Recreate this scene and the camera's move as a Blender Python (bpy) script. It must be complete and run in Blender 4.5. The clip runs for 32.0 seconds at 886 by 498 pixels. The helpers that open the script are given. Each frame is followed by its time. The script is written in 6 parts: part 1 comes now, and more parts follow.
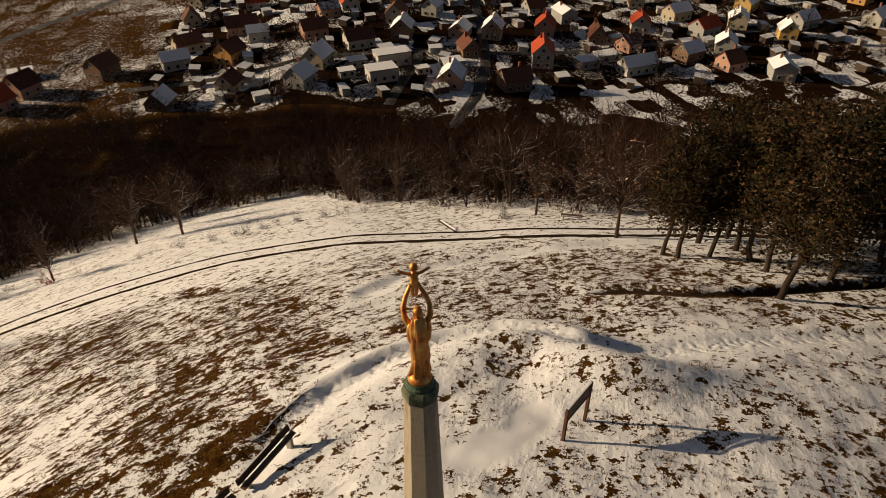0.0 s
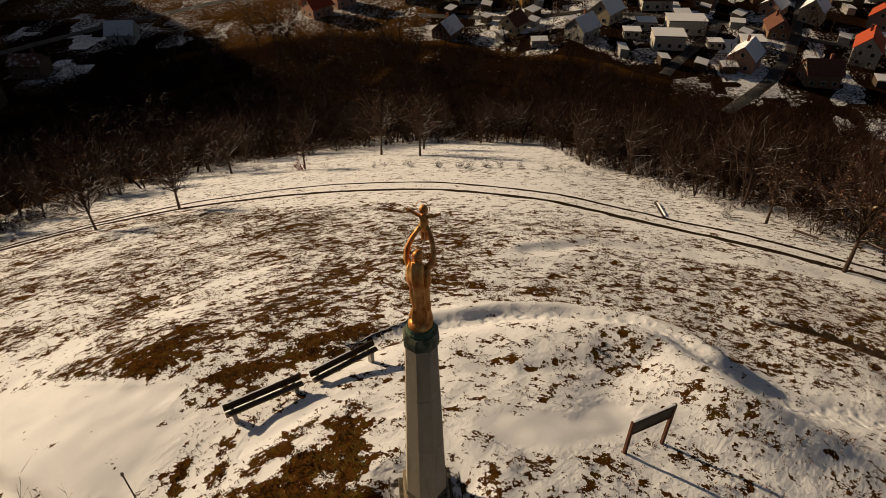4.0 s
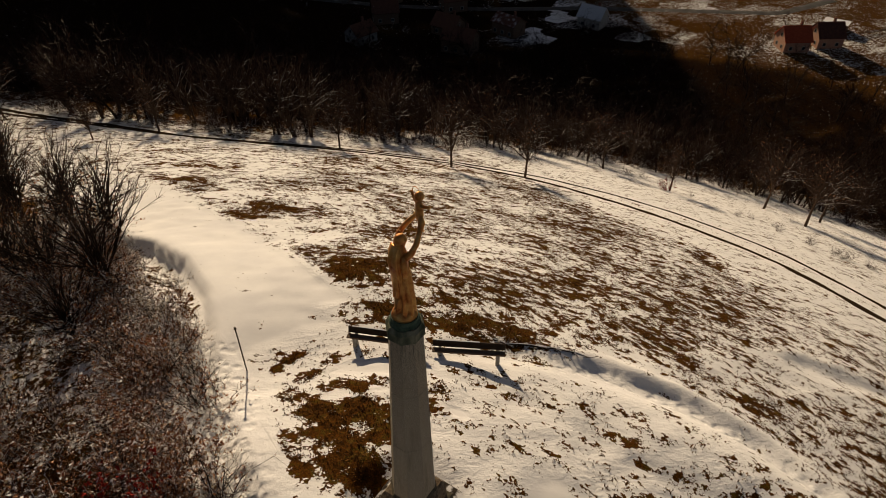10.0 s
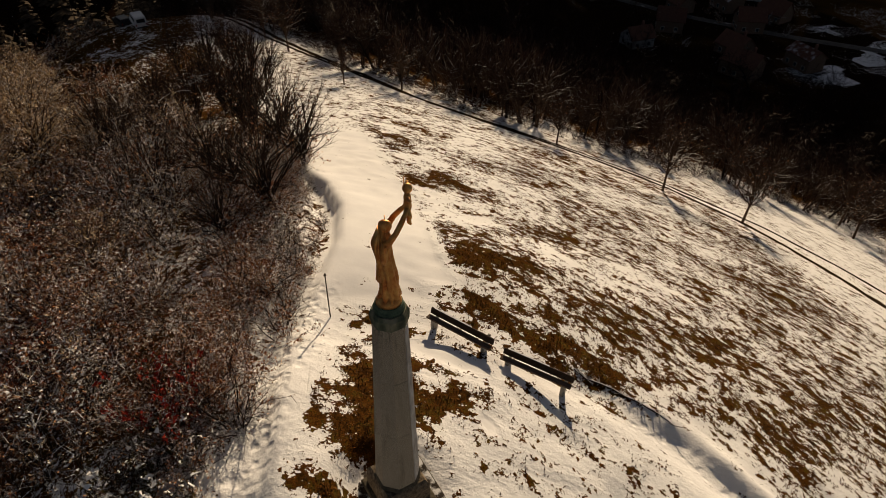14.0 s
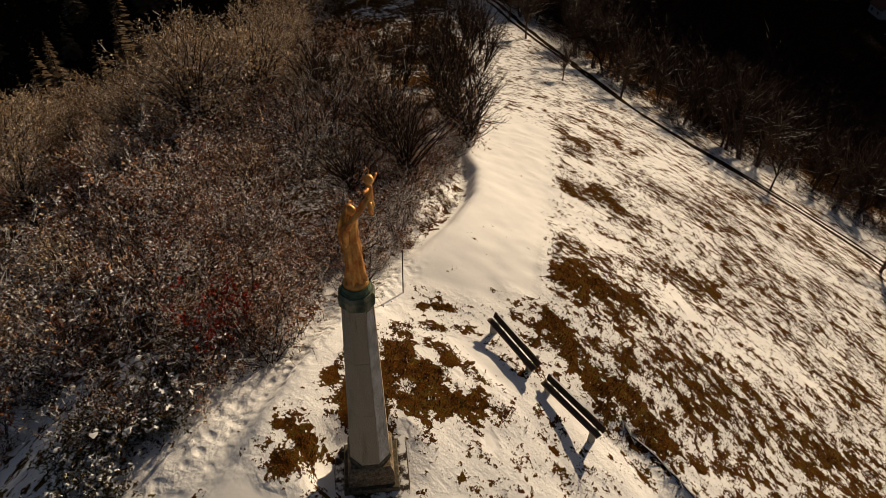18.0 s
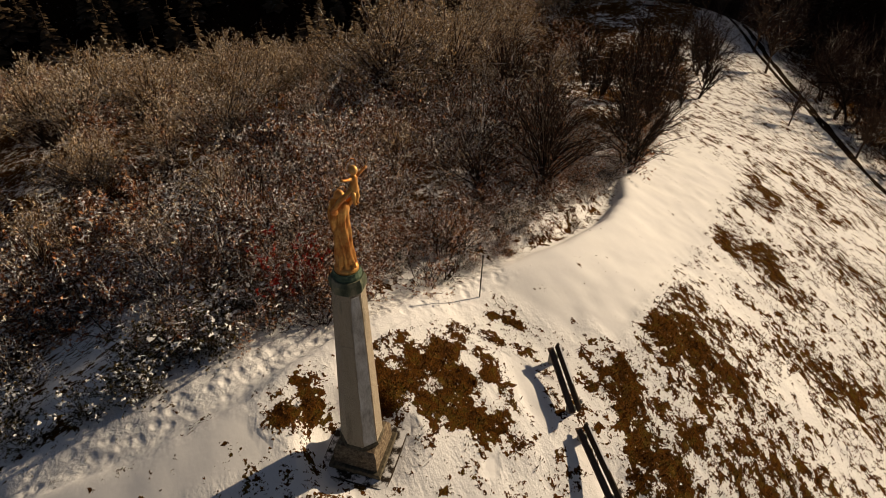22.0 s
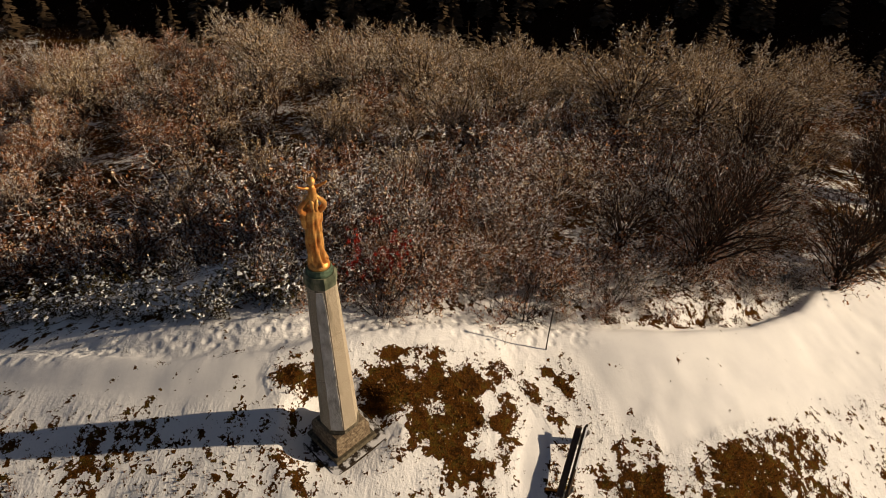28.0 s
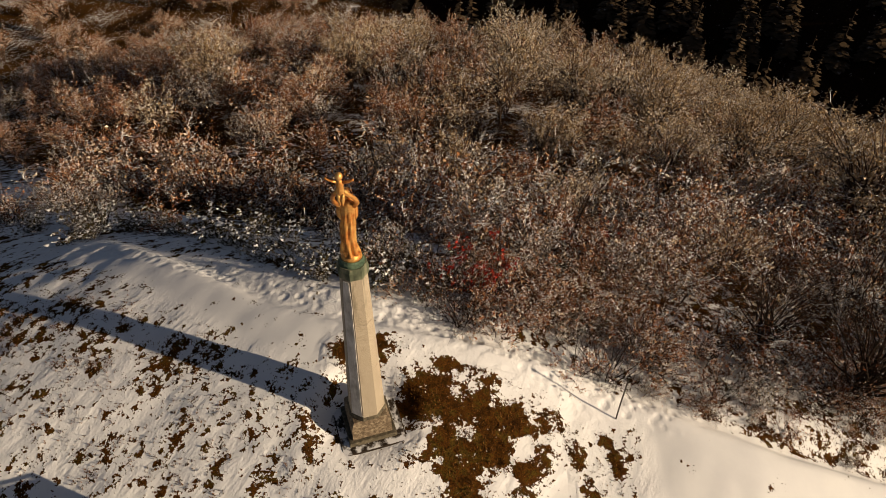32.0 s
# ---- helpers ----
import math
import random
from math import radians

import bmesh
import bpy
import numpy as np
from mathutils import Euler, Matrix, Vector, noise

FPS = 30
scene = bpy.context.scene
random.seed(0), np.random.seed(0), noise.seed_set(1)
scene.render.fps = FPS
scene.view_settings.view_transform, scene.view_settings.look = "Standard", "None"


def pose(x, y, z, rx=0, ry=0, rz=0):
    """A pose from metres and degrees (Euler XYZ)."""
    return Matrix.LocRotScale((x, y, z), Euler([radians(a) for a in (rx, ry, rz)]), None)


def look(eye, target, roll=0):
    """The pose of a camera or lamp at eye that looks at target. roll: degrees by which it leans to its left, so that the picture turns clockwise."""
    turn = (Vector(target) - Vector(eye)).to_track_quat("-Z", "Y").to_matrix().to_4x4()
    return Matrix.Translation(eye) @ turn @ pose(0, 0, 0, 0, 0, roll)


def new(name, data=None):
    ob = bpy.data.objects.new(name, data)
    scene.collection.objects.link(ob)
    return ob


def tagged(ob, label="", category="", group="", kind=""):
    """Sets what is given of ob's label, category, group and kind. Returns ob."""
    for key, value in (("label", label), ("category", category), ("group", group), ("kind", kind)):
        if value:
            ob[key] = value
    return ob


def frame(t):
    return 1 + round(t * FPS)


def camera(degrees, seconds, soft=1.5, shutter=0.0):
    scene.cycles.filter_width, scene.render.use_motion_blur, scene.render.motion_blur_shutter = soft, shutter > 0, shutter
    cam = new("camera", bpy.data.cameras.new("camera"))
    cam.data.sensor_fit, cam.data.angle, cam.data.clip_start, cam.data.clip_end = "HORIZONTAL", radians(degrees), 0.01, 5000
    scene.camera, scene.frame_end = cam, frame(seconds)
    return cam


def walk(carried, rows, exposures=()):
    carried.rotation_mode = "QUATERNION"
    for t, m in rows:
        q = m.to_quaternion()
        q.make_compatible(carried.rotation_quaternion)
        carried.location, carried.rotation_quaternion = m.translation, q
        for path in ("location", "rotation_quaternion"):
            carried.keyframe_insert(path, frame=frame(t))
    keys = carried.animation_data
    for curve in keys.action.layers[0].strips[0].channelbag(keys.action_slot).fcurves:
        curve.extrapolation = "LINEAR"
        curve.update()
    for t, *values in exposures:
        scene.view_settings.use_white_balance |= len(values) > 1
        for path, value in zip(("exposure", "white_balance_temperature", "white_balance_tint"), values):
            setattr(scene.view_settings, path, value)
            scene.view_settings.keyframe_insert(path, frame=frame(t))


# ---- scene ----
cam = camera(67.6, 32.0, soft=0.3)
PATH = [
    (0, (-1.037, -8.955, 16.05), (-0.768, -7.358, 14.877), -0.3),
    (1, (-0.022, -8.899, 15.887), (0.058, -7.31, 14.676), -0.2),
    (2, (0.949, -8.807, 15.778), (0.84, -7.25, 14.528), -0.3),
    (3, (1.954, -8.596, 15.61), (1.673, -7.08, 14.335), -0.3),
    (3.5, (2.427, -8.518, 15.621), (2.067, -7.019, 14.347), -0.3),
    (5.5, (4.352, -7.759, 15.36), (3.695, -6.359, 14.091), -0.4),
    (6, (4.772, -7.482, 15.314), (4.028, -6.124, 14.047), -0.5),
    (7, (5.561, -6.862, 15.181), (4.676, -5.587, 13.919), -0.6),
    (8, (6.379, -5.988, 14.97), (5.344, -4.828, 13.713), -0.6),
    (9, (7.105, -5.077, 15.018), (5.928, -4.06, 13.761), -0.5),
    (10, (7.633, -4.143, 14.902), (6.328, -3.291, 13.648), -0.1),
    (11, (8.047, -3.197, 14.86), (6.656, -2.499, 13.603), 0.3),
    (12, (8.327, -2.245, 14.775), (6.87, -1.706, 13.515), 0.7),
    (13, (8.587, -1.242, 14.836), (7.089, -0.857, 13.568), 0.7),
    (14, (8.734, -0.337, 14.824), (7.208, -0.107, 13.552), 1.1),
    (14.5, (8.785, 0.213, 14.851), (7.252, 0.365, 13.575), 1.2),
    (16.5, (8.765, 2.387, 15.189), (7.247, 2.221, 13.898), 1.2),
    (17, (8.604, 2.898, 15.038), (7.098, 2.661, 13.744), 1.6),
    (18, (8.321, 3.882, 15.073), (6.853, 3.494, 13.772), 1.8),
    (19, (7.812, 4.727, 14.971), (6.393, 4.201, 13.664), 2.0),
    (20, (7.403, 5.522, 15.078), (6.052, 4.856, 13.762), 2.4),
    (21, (6.92, 6.412, 15.092), (5.637, 5.622, 13.778), 2.2),
    (22, (6.333, 7.145, 15.187), (5.136, 6.235, 13.869), 2.0),
    (23, (5.76, 7.888, 15.324), (4.646, 6.881, 14.003), 2.2),
    (24, (5.165, 8.534, 15.58), (4.149, 7.435, 14.252), 2.2),
    (25, (4.369, 9.193, 15.674), (3.438, 8.018, 14.35), 2.2),
    (25.5, (3.91, 9.431, 15.863), (3.026, 8.228, 14.533), 2.1),
    (27.5, (1.995, 10.618, 16.076), (1.361, 9.248, 14.763), 1.2),
    (28, (1.594, 10.696, 16.077), (1.011, 9.303, 14.765), 1.7),
    (29, (0.663, 10.942, 16.138), (0.205, 9.502, 14.828), 2.2),
    (30, (-0.516, 11.141, 16.265), (-0.801, 9.657, 14.955), 1.6),
    (31, (-1.597, 11.048, 16.292), (-1.69, 9.544, 14.977), 1.5),
    (32, (-2.803, 10.984, 16.378), (-2.702, 9.479, 15.065), 1.1),
]
walk(cam, [(t, look(e, g, r)) for t, e, g, r in PATH], [(0.0, 0.05, 8300, 14), (6.0, -0.18, 8400, 14), (13.0, -0.1, 8450, 14), (18.0, -0.08, 8300, 14), (23.0, -0.05, 8150, 14), (28.0, 0.02, 7950, 14), (32.0, 0.1, 7950, 14)])

# ---- light ----
SUN_AZ, SUN_EL = 163.0, 16.0          # degrees from +x counter-clockwise, and above the horizon
world = bpy.data.worlds.new("winter_sky")
scene.world = world
world.use_nodes = True
wn = world.node_tree
sky = wn.nodes.new("ShaderNodeTexSky")
sky.sky_type, sky.sun_disc = "NISHITA", False
sky.air_density, sky.dust_density, sky.ozone_density = 0.5, 0.8, 0.5
sky.sun_elevation, sky.sun_rotation = radians(SUN_EL), radians(90.0 - SUN_AZ)
wn.links.new(sky.outputs[0], wn.nodes["Background"].inputs[0])
wn.nodes["Background"].inputs[1].default_value = 0.05
sun_data = bpy.data.lights.new("sun", "SUN")
sun_data.energy, sun_data.angle, sun_data.color = 5.0, radians(0.6), (1.0, 0.89, 0.72)
sun = new("sun", sun_data)
sd = Vector((math.cos(radians(SUN_AZ)) * math.cos(radians(SUN_EL)), math.sin(radians(SUN_AZ)) * math.cos(radians(SUN_EL)), math.sin(radians(SUN_EL))))
sun.matrix_world = look(sd * 50, (0, 0, 0))


# ---- materials ----
class Mat:
    """A small builder for node materials."""

    def __init__(self, name, rough=0.8, metal=0.0):
        self.m = bpy.data.materials.new(name)
        self.m.use_nodes = True
        self.t = self.m.node_tree
        self.b = self.t.nodes["Principled BSDF"]
        self.b.inputs["Roughness"].default_value = rough
        self.b.inputs["Metallic"].default_value = metal
        self.b.inputs["Specular IOR Level"].default_value = 0.12
        self.co = self.t.nodes.new("ShaderNodeTexCoord").outputs["Object"]

    def node(self, kind, **sets):
        n = self.t.nodes.new(kind)
        for k, v in sets.items():
            n.inputs[k].default_value = v
        return n

    def link(self, a, b):
        self.t.links.new(a, b)

    def noise(self, scale, detail=4.0, rough=0.55, stretch=None):
        n = self.node("ShaderNodeTexNoise", Scale=scale, Detail=detail, Roughness=rough)
        if stretch:
            mp = self.t.nodes.new("ShaderNodeMapping")
            mp.inputs["Scale"].default_value = stretch[:3]
            mp.inputs["Rotation"].default_value = (0, 0, radians(stretch[3]) if len(stretch) > 3 else 0)
            self.link(self.co, mp.inputs[0])
            self.link(mp.outputs[0], n.inputs["Vector"])
        else:
            self.link(self.co, n.inputs["Vector"])
        return n.outputs[0]

    def grain(self, scale, along, across, turn, detail=5.0, rough=0.6):
        """Noise drawn out along one direction of the plan."""
        mp = self.t.nodes.new("ShaderNodeMapping")
        mp.vector_type = "TEXTURE"
        mp.inputs["Rotation"].default_value = (0, 0, radians(turn))
        mp.inputs["Scale"].default_value = (along, across, 1.0)
        self.link(self.co, mp.inputs[0])
        n = self.node("ShaderNodeTexNoise", Scale=scale, Detail=detail, Roughness=rough)
        self.link(mp.outputs[0], n.inputs["Vector"])
        return n.outputs[0]

    def math(self, op, a, b):
        n = self.t.nodes.new("ShaderNodeMath")
        n.operation = op
        for s, v in ((0, a), (1, b)):
            if isinstance(v, (int, float)):
                n.inputs[s].default_value = v
            else:
                self.link(v, n.inputs[s])
        return n.outputs[0]

    def ramp(self, fac, stops):
        n = self.t.nodes.new("ShaderNodeValToRGB")
        el = n.color_ramp.elements
        while len(el) < len(stops):
            el.new(0.5)
        for e, (p, c) in zip(el, stops):
            e.position, e.color = p, (*c, 1) if len(c) == 3 else c
        self.link(fac, n.inputs[0])
        return n.outputs[0]

    def step(self, fac, lo, hi):
        n = self.t.nodes.new("ShaderNodeMapRange")
        n.interpolation_type = "SMOOTHSTEP"
        n.inputs[1].default_value, n.inputs[2].default_value = lo, hi
        self.link(fac, n.inputs[0])
        return n.outputs[0]

    def mix(self, fac, a, b):
        n = self.t.nodes.new("ShaderNodeMix")
        n.data_type = "RGBA"
        for s, v in ((0, fac), (6, a), (7, b)):
            if isinstance(v, (int, float)):
                n.inputs[s].default_value = v
            elif isinstance(v, tuple):
                n.inputs[s].default_value = (*v, 1)
            else:
                self.link(v, n.inputs[s])
        return n.outputs[2]

    def attr(self, name):
        n = self.t.nodes.new("ShaderNodeAttribute")
        n.attribute_name = name
        return n.outputs["Fac"]

    def island(self):
        return self.t.nodes.new("ShaderNodeNewGeometry").outputs["Random Per Island"]

    def rnd(self):
        return self.t.nodes.new("ShaderNodeObjectInfo").outputs["Random"]

    def up(self):
        g = self.t.nodes.new("ShaderNodeNewGeometry")
        s = self.t.nodes.new("ShaderNodeSeparateXYZ")
        self.link(g.outputs["Normal"], s.inputs[0])
        return s.outputs[2]

    def done(self, colour, bump=None, strength=0.4, dist=0.02, rough=None):
        if isinstance(colour, tuple):
            self.b.inputs["Base Color"].default_value = (*colour, 1)
        else:
            self.link(colour, self.b.inputs["Base Color"])
        if rough is not None:
            self.link(rough, self.b.inputs["Roughness"])
        if bump is not None:
            n = self.t.nodes.new("ShaderNodeBump")
            n.inputs["Strength"].default_value, n.inputs["Distance"].default_value = strength, dist
            self.link(bump, n.inputs["Height"])
            self.link(n.outputs[0], self.b.inputs["Normal"])
        return self.m


def m_simple(name, stops, scale=6.0, rough=0.8, metal=0.0, bump=0.3, dist=0.01, stretch=None, detail=5.0, per_object=False):
    k = Mat(name, rough, metal)
    n = k.noise(scale, detail, 0.6, stretch)
    if per_object:
        n = k.math("ADD", k.math("MULTIPLY", n, 0.6), k.math("MULTIPLY", k.rnd(), 0.4))
    col = k.ramp(n, stops)
    return k.done(col, k.noise(scale * 4, 4, 0.6, stretch), bump, dist)


SNOW = (0.80, 0.80, 0.81)


def m_ground():
    k = Mat("snow_and_winter_grass", 0.9)
    k.b.inputs["Specular IOR Level"].default_value = 0.0
    bare, trod, soil = k.attr("bare"), k.attr("trod"), k.attr("soil")
    fine = k.noise(3.9, 6, 0.58)
    grit = k.noise(13.0, 5, 0.62)
    streak = k.grain(1.7, 1.2, 0.82, 48, 6, 0.62)
    wind = k.grain(1.7, 1.7, 0.6, 62, 5, 0.6)
    big = k.noise(0.25, 3, 0.5)
    clump = k.grain(1.0, 1.1, 0.9, 45, 4, 0.55)
    v = k.math("ADD", bare, k.math("MULTIPLY", k.math("SUBTRACT", fine, 0.5), 1.3))
    v = k.math("ADD", v, k.math("MULTIPLY", k.math("SUBTRACT", streak, 0.5), 1.35))
    v = k.math("ADD", v, k.math("MULTIPLY", k.math("SUBTRACT", grit, 0.5), 0.95))
    v = k.math("ADD", v, k.math("MULTIPLY", k.math("SUBTRACT", big, 0.5), 0.35))
    v = k.math("ADD", v, k.math("MULTIPLY", k.math("SUBTRACT", clump, 0.5), 1.15))
    # garden plots of the village, some snowed over, some dug or planted
    vor = k.node("ShaderNodeTexVoronoi", Scale=0.13, Randomness=0.8)
    vor.distance = "CHEBYCHEV"
    turn = k.t.nodes.new("ShaderNodeMapping")
    turn.inputs["Rotation"].default_value = (0, 0, radians(-14))
    turn.inputs["Scale"].default_value = (1.0, 0.7, 0.0)
    k.link(k.co, turn.inputs[0])
    k.link(turn.outputs[0], vor.inputs["Vector"])
    cell = k.t.nodes.new("ShaderNodeSeparateColor")
    k.link(vor.outputs["Color"], cell.inputs[0])
    plot = k.math("MULTIPLY", k.math("SUBTRACT", cell.outputs[0], 0.40), 1.3)
    v = k.math("ADD", v, k.math("MULTIPLY", plot, k.attr("plots")))
    mask = k.step(v, 0.495, 0.525)
    tint = k.noise(2.4, 7, 0.72)
    grass = k.ramp(tint, [(0.3, (0.016, 0.009, 0.003)), (0.42, (0.05, 0.021, 0.005)), (0.5, (0.11, 0.039, 0.009)), (0.58, (0.075, 0.049, 0.010)), (0.68, (0.19, 0.095, 0.025))])
    # dead leaves, near-black: the shade under the trees is in this colour
    shaded_litter = k.ramp(k.noise(1.6, 7, 0.7), [(0.3, (0.006, 0.003, 0.002)), (0.52, (0.016, 0.007, 0.004)), (0.72, (0.04, 0.018, 0.010))])
    grass = k.mix(k.step(k.math("MAXIMUM", bare, k.math("MULTIPLY", k.attr("plots"), 1.6)), 0.82, 1.0), grass, shaded_litter)
    speck = k.noise(30, 3, 0.6)
    grass = k.mix(k.step(speck, 0.42, 0.70), grass, (0.018, 0.011, 0.005))
    snow = k.ramp(k.noise(0.6, 5, 0.6), [(0.25, (0.73, 0.73, 0.75)), (0.7, (0.83, 0.83, 0.83))])
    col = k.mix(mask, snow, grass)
    earth = k.ramp(k.noise(5, 5, 0.6), [(0.3, (0.02, 0.013, 0.008)), (0.7, (0.07, 0.045, 0.028))])
    sv = k.math("ADD", soil, k.math("MULTIPLY", k.math("SUBTRACT", k.noise(1.6, 6, 0.65), 0.5), 1.1))
    col = k.mix(k.step(sv, 0.48, 0.6), col, earth)
    pits = k.node("ShaderNodeTexVoronoi", Scale=3.1, Randomness=1.0)
    pits.feature = "SMOOTH_F1"
    k.link(k.co, pits.inputs["Vector"])
    churn = k.math("MULTIPLY", k.math("ADD", k.step(pits.outputs["Distance"], 0.12, 0.55), k.math("MULTIPLY", grit, 0.5)), trod)
    open_snow = k.step(bare, 0.06, 0.3)
    h = k.math("MULTIPLY", k.math("ADD", k.math("MULTIPLY", fine, 0.34), k.math("MULTIPLY", grit, 0.14)), k.math("ADD", 0.12, open_snow))
    h = k.math("ADD", h, k.math("MULTIPLY", mask, 0.22))
    h = k.math("ADD", h, k.math("MULTIPLY", k.noise(18, 4, 0.65), k.math("MULTIPLY", mask, 0.4)))
    h = k.math("ADD", h, k.math("MULTIPLY", churn, 0.8))
    h = k.math("ADD", h, k.math("MULTIPLY", k.math("MULTIPLY", wind, 0.5), k.math("ADD", 0.1, open_snow)))
    return k.done(col, h, 0.62, 0.15)


def m_leaf(name, stops, rough=0.7):
    k = Mat(name, rough)
    k.b.inputs["Specular IOR Level"].default_value = 0.04
    f = k.math("ADD", k.math("MULTIPLY", k.island(), 0.7), k.math("MULTIPLY", k.rnd(), 0.3))
    return k.done(k.ramp(f, stops))


def m_snowy(name, stops, scale, lo=0.35, hi=0.75, rough=0.75, cover=0.5):
    """A surface whose upward faces carry snow with an uneven edge."""
    k = Mat(name, rough)
    base = k.ramp(k.math("ADD", k.math("MULTIPLY", k.noise(scale, 5, 0.6), 0.7), k.math("MULTIPLY", k.rnd(), 0.3)), stops)
    u = k.math("ADD", k.up(), k.math("MULTIPLY", k.math("SUBTRACT", k.noise(scale * 0.6, 4, 0.6), 0.5), cover))
    return k.done(k.mix(k.step(u, lo, hi), base, SNOW), k.noise(scale * 3, 3, 0.6), 0.3, 0.01)


GROUND = m_ground()
BARK = m_snowy("bark", [(0.3, (0.022, 0.014, 0.010)), (0.7, (0.06, 0.040, 0.028))], 5, 0.75, 1.0)
BARK_DARK = m_simple("dark_bark", [(0.3, (0.010, 0.006, 0.004)), (0.7, (0.032, 0.019, 0.013))], 5, 0.9)
TWIG = m_snowy("twigs", [(0.3, (0.038, 0.018, 0.011)), (0.7, (0.10, 0.052, 0.033))], 4, 0.55, 0.95, cover=0.9)
TWIG_DARK = m_leaf("dark_twigs", [(0.0, (0.012, 0.006, 0.004)), (0.6, (0.045, 0.021, 0.014)), (0.9, (0.085, 0.045, 0.032)), (1.0, (0.16, 0.11, 0.085))])
TWIG_PALE = m_leaf("pale_frosted_twigs", [(0.0, (0.04, 0.02, 0.012)), (0.45, (0.17, 0.10, 0.058)), (0.75, (0.42, 0.30, 0.19)), (1.0, (0.70, 0.61, 0.49))])
TWIG_RUSSET = m_leaf("russet_twigs", [(0.0, (0.016, 0.007, 0.004)), (0.5, (0.085, 0.03, 0.015)), (0.8, (0.24, 0.105, 0.055)), (1.0, (0.5, 0.36, 0.25))])
# near-black twigs: the wood's inner shade is put into their colour
TWIG_SHADED = m_leaf("shade_dark_canopy_twigs", [(0.0, (0.007, 0.003, 0.002)), (0.8, (0.032, 0.013, 0.009)), (1.0, (0.075, 0.042, 0.032))])
FROST = m_simple("wind_packed_frost", [(0.3, (0.38, 0.35, 0.31)), (0.5, (0.6, 0.57, 0.53)), (0.7, (0.76, 0.74, 0.71))], 5, 0.85, bump=1.0, dist=0.06, stretch=(1, 1, 0.5))
FLECK = m_leaf("snow_on_twigs", [(0.0, (0.76, 0.76, 0.78)), (1.0, (0.88, 0.88, 0.88))])
LEAF_BROWN = m_leaf("dry_leaves", [(0.0, (0.07, 0.018, 0.010)), (0.3, (0.27, 0.085, 0.036)), (0.55, (0.50, 0.23, 0.11)), (0.75, (0.66, 0.47, 0.31)), (1.0, (0.84, 0.79, 0.71))])
LEAF_RED = m_leaf("red_leaves", [(0.0, (0.16, 0.014, 0.01)), (1.0, (0.5, 0.055, 0.035))])
LEAF_OLIVE = m_leaf("olive_leaves", [(0.0, (0.02, 0.016, 0.006)), (0.6, (0.07, 0.052, 0.017)), (1.0, (0.2, 0.14, 0.05))])
LEAF_SAND = m_leaf("sandy_twig_tips", [(0.0, (0.10, 0.05, 0.02)), (0.25, (0.40, 0.25, 0.12)), (0.55, (0.68, 0.54, 0.36)), (1.0, (0.86, 0.82, 0.74))])
NEEDLE = m_leaf("pine_needles", [(0.0, (0.008, 0.008, 0.004)), (0.6, (0.03, 0.022, 0.010)), (0.9, (0.075, 0.04, 0.018)), (1.0, (0.13, 0.065, 0.03))])
SPRUCE = m_snowy("spruce_boughs", [(0.3, (0.03, 0.024, 0.014)), (0.7, (0.10, 0.066, 0.038))], 1.2, 1.05, 1.35, cover=0.9)
BOUGH = m_snowy("snow_lined_boughs", [(0.3, (0.035, 0.02, 0.014)), (0.7, (0.095, 0.06, 0.043))], 3, 0.6, 1.05, cover=0.9)
BRANCH = m_snowy("grey_brown_branches", [(0.3, (0.04, 0.023, 0.015)), (0.7, (0.10, 0.062, 0.042))], 3, 0.6, 1.0, cover=0.8)
GRASS = m_leaf("winter_grass", [(0.0, (0.02, 0.011, 0.004)), (0.4, (0.09, 0.036, 0.010)), (0.75, (0.2, 0.09, 0.024)), (1.0, (0.3, 0.19, 0.06))])


def m_granite():
    k = Mat("granite", 0.7)
    sp = k.noise(55, 3, 0.7)
    col = k.ramp(sp, [(0.34, (0.15, 0.115, 0.08)), (0.5, (0.36, 0.30, 0.225)), (0.66, (0.54, 0.47, 0.375))])
    stain = k.step(k.noise(1.6, 6, 0.7, (3.0, 3.0, 0.35)), 0.5, 0.72)
    col = k.mix(k.math("MULTIPLY", stain, 0.45), col, (0.11, 0.085, 0.055))
    drip = k.step(k.noise(2.2, 5, 0.7, (4.0, 4.0, 0.25)), 0.52, 0.66)
    z = k.t.nodes.new("ShaderNodeSeparateXYZ")
    k.link(k.co, z.inputs[0])
    high = k.step(z.outputs[2], 4.2, 6.0)
    col = k.mix(k.math("MULTIPLY", k.math("MULTIPLY", drip, high), 0.8), col, (0.05, 0.055, 0.04))
    return k.done(col, sp, 0.3, 0.008)


GRANITE = m_granite()
GRANITE_BROWN = m_simple("brown_granite", [(0.3, (0.06, 0.042, 0.027)), (0.5, (0.17, 0.125, 0.085)), (0.7, (0.32, 0.26, 0.18))], 12, 0.85, detail=7.0)
GRANITE_DARK = m_simple("mossy_dark_stone", [(0.3, (0.045, 0.04, 0.03)), (0.55, (0.12, 0.10, 0.07)), (0.75, (0.2, 0.18, 0.13))], 9, 0.85)
SLAB = m_snowy("mossy_slab", [(0.3, (0.02, 0.014, 0.010)), (0.7, (0.07, 0.05, 0.034))], 5, 0.96, 1.06, cover=0.75)
CAPSTONE = m_simple("verdigris_stone", [(0.3, (0.035, 0.042, 0.03)), (0.5, (0.10, 0.115, 0.075)), (0.7, (0.26, 0.24, 0.17))], 4, 0.8, stretch=(1, 1, 0.5))
COPPER = m_simple("green_copper", [(0.35, (0.03, 0.055, 0.036)), (0.65, (0.10, 0.15, 0.10))], 7, 0.65)
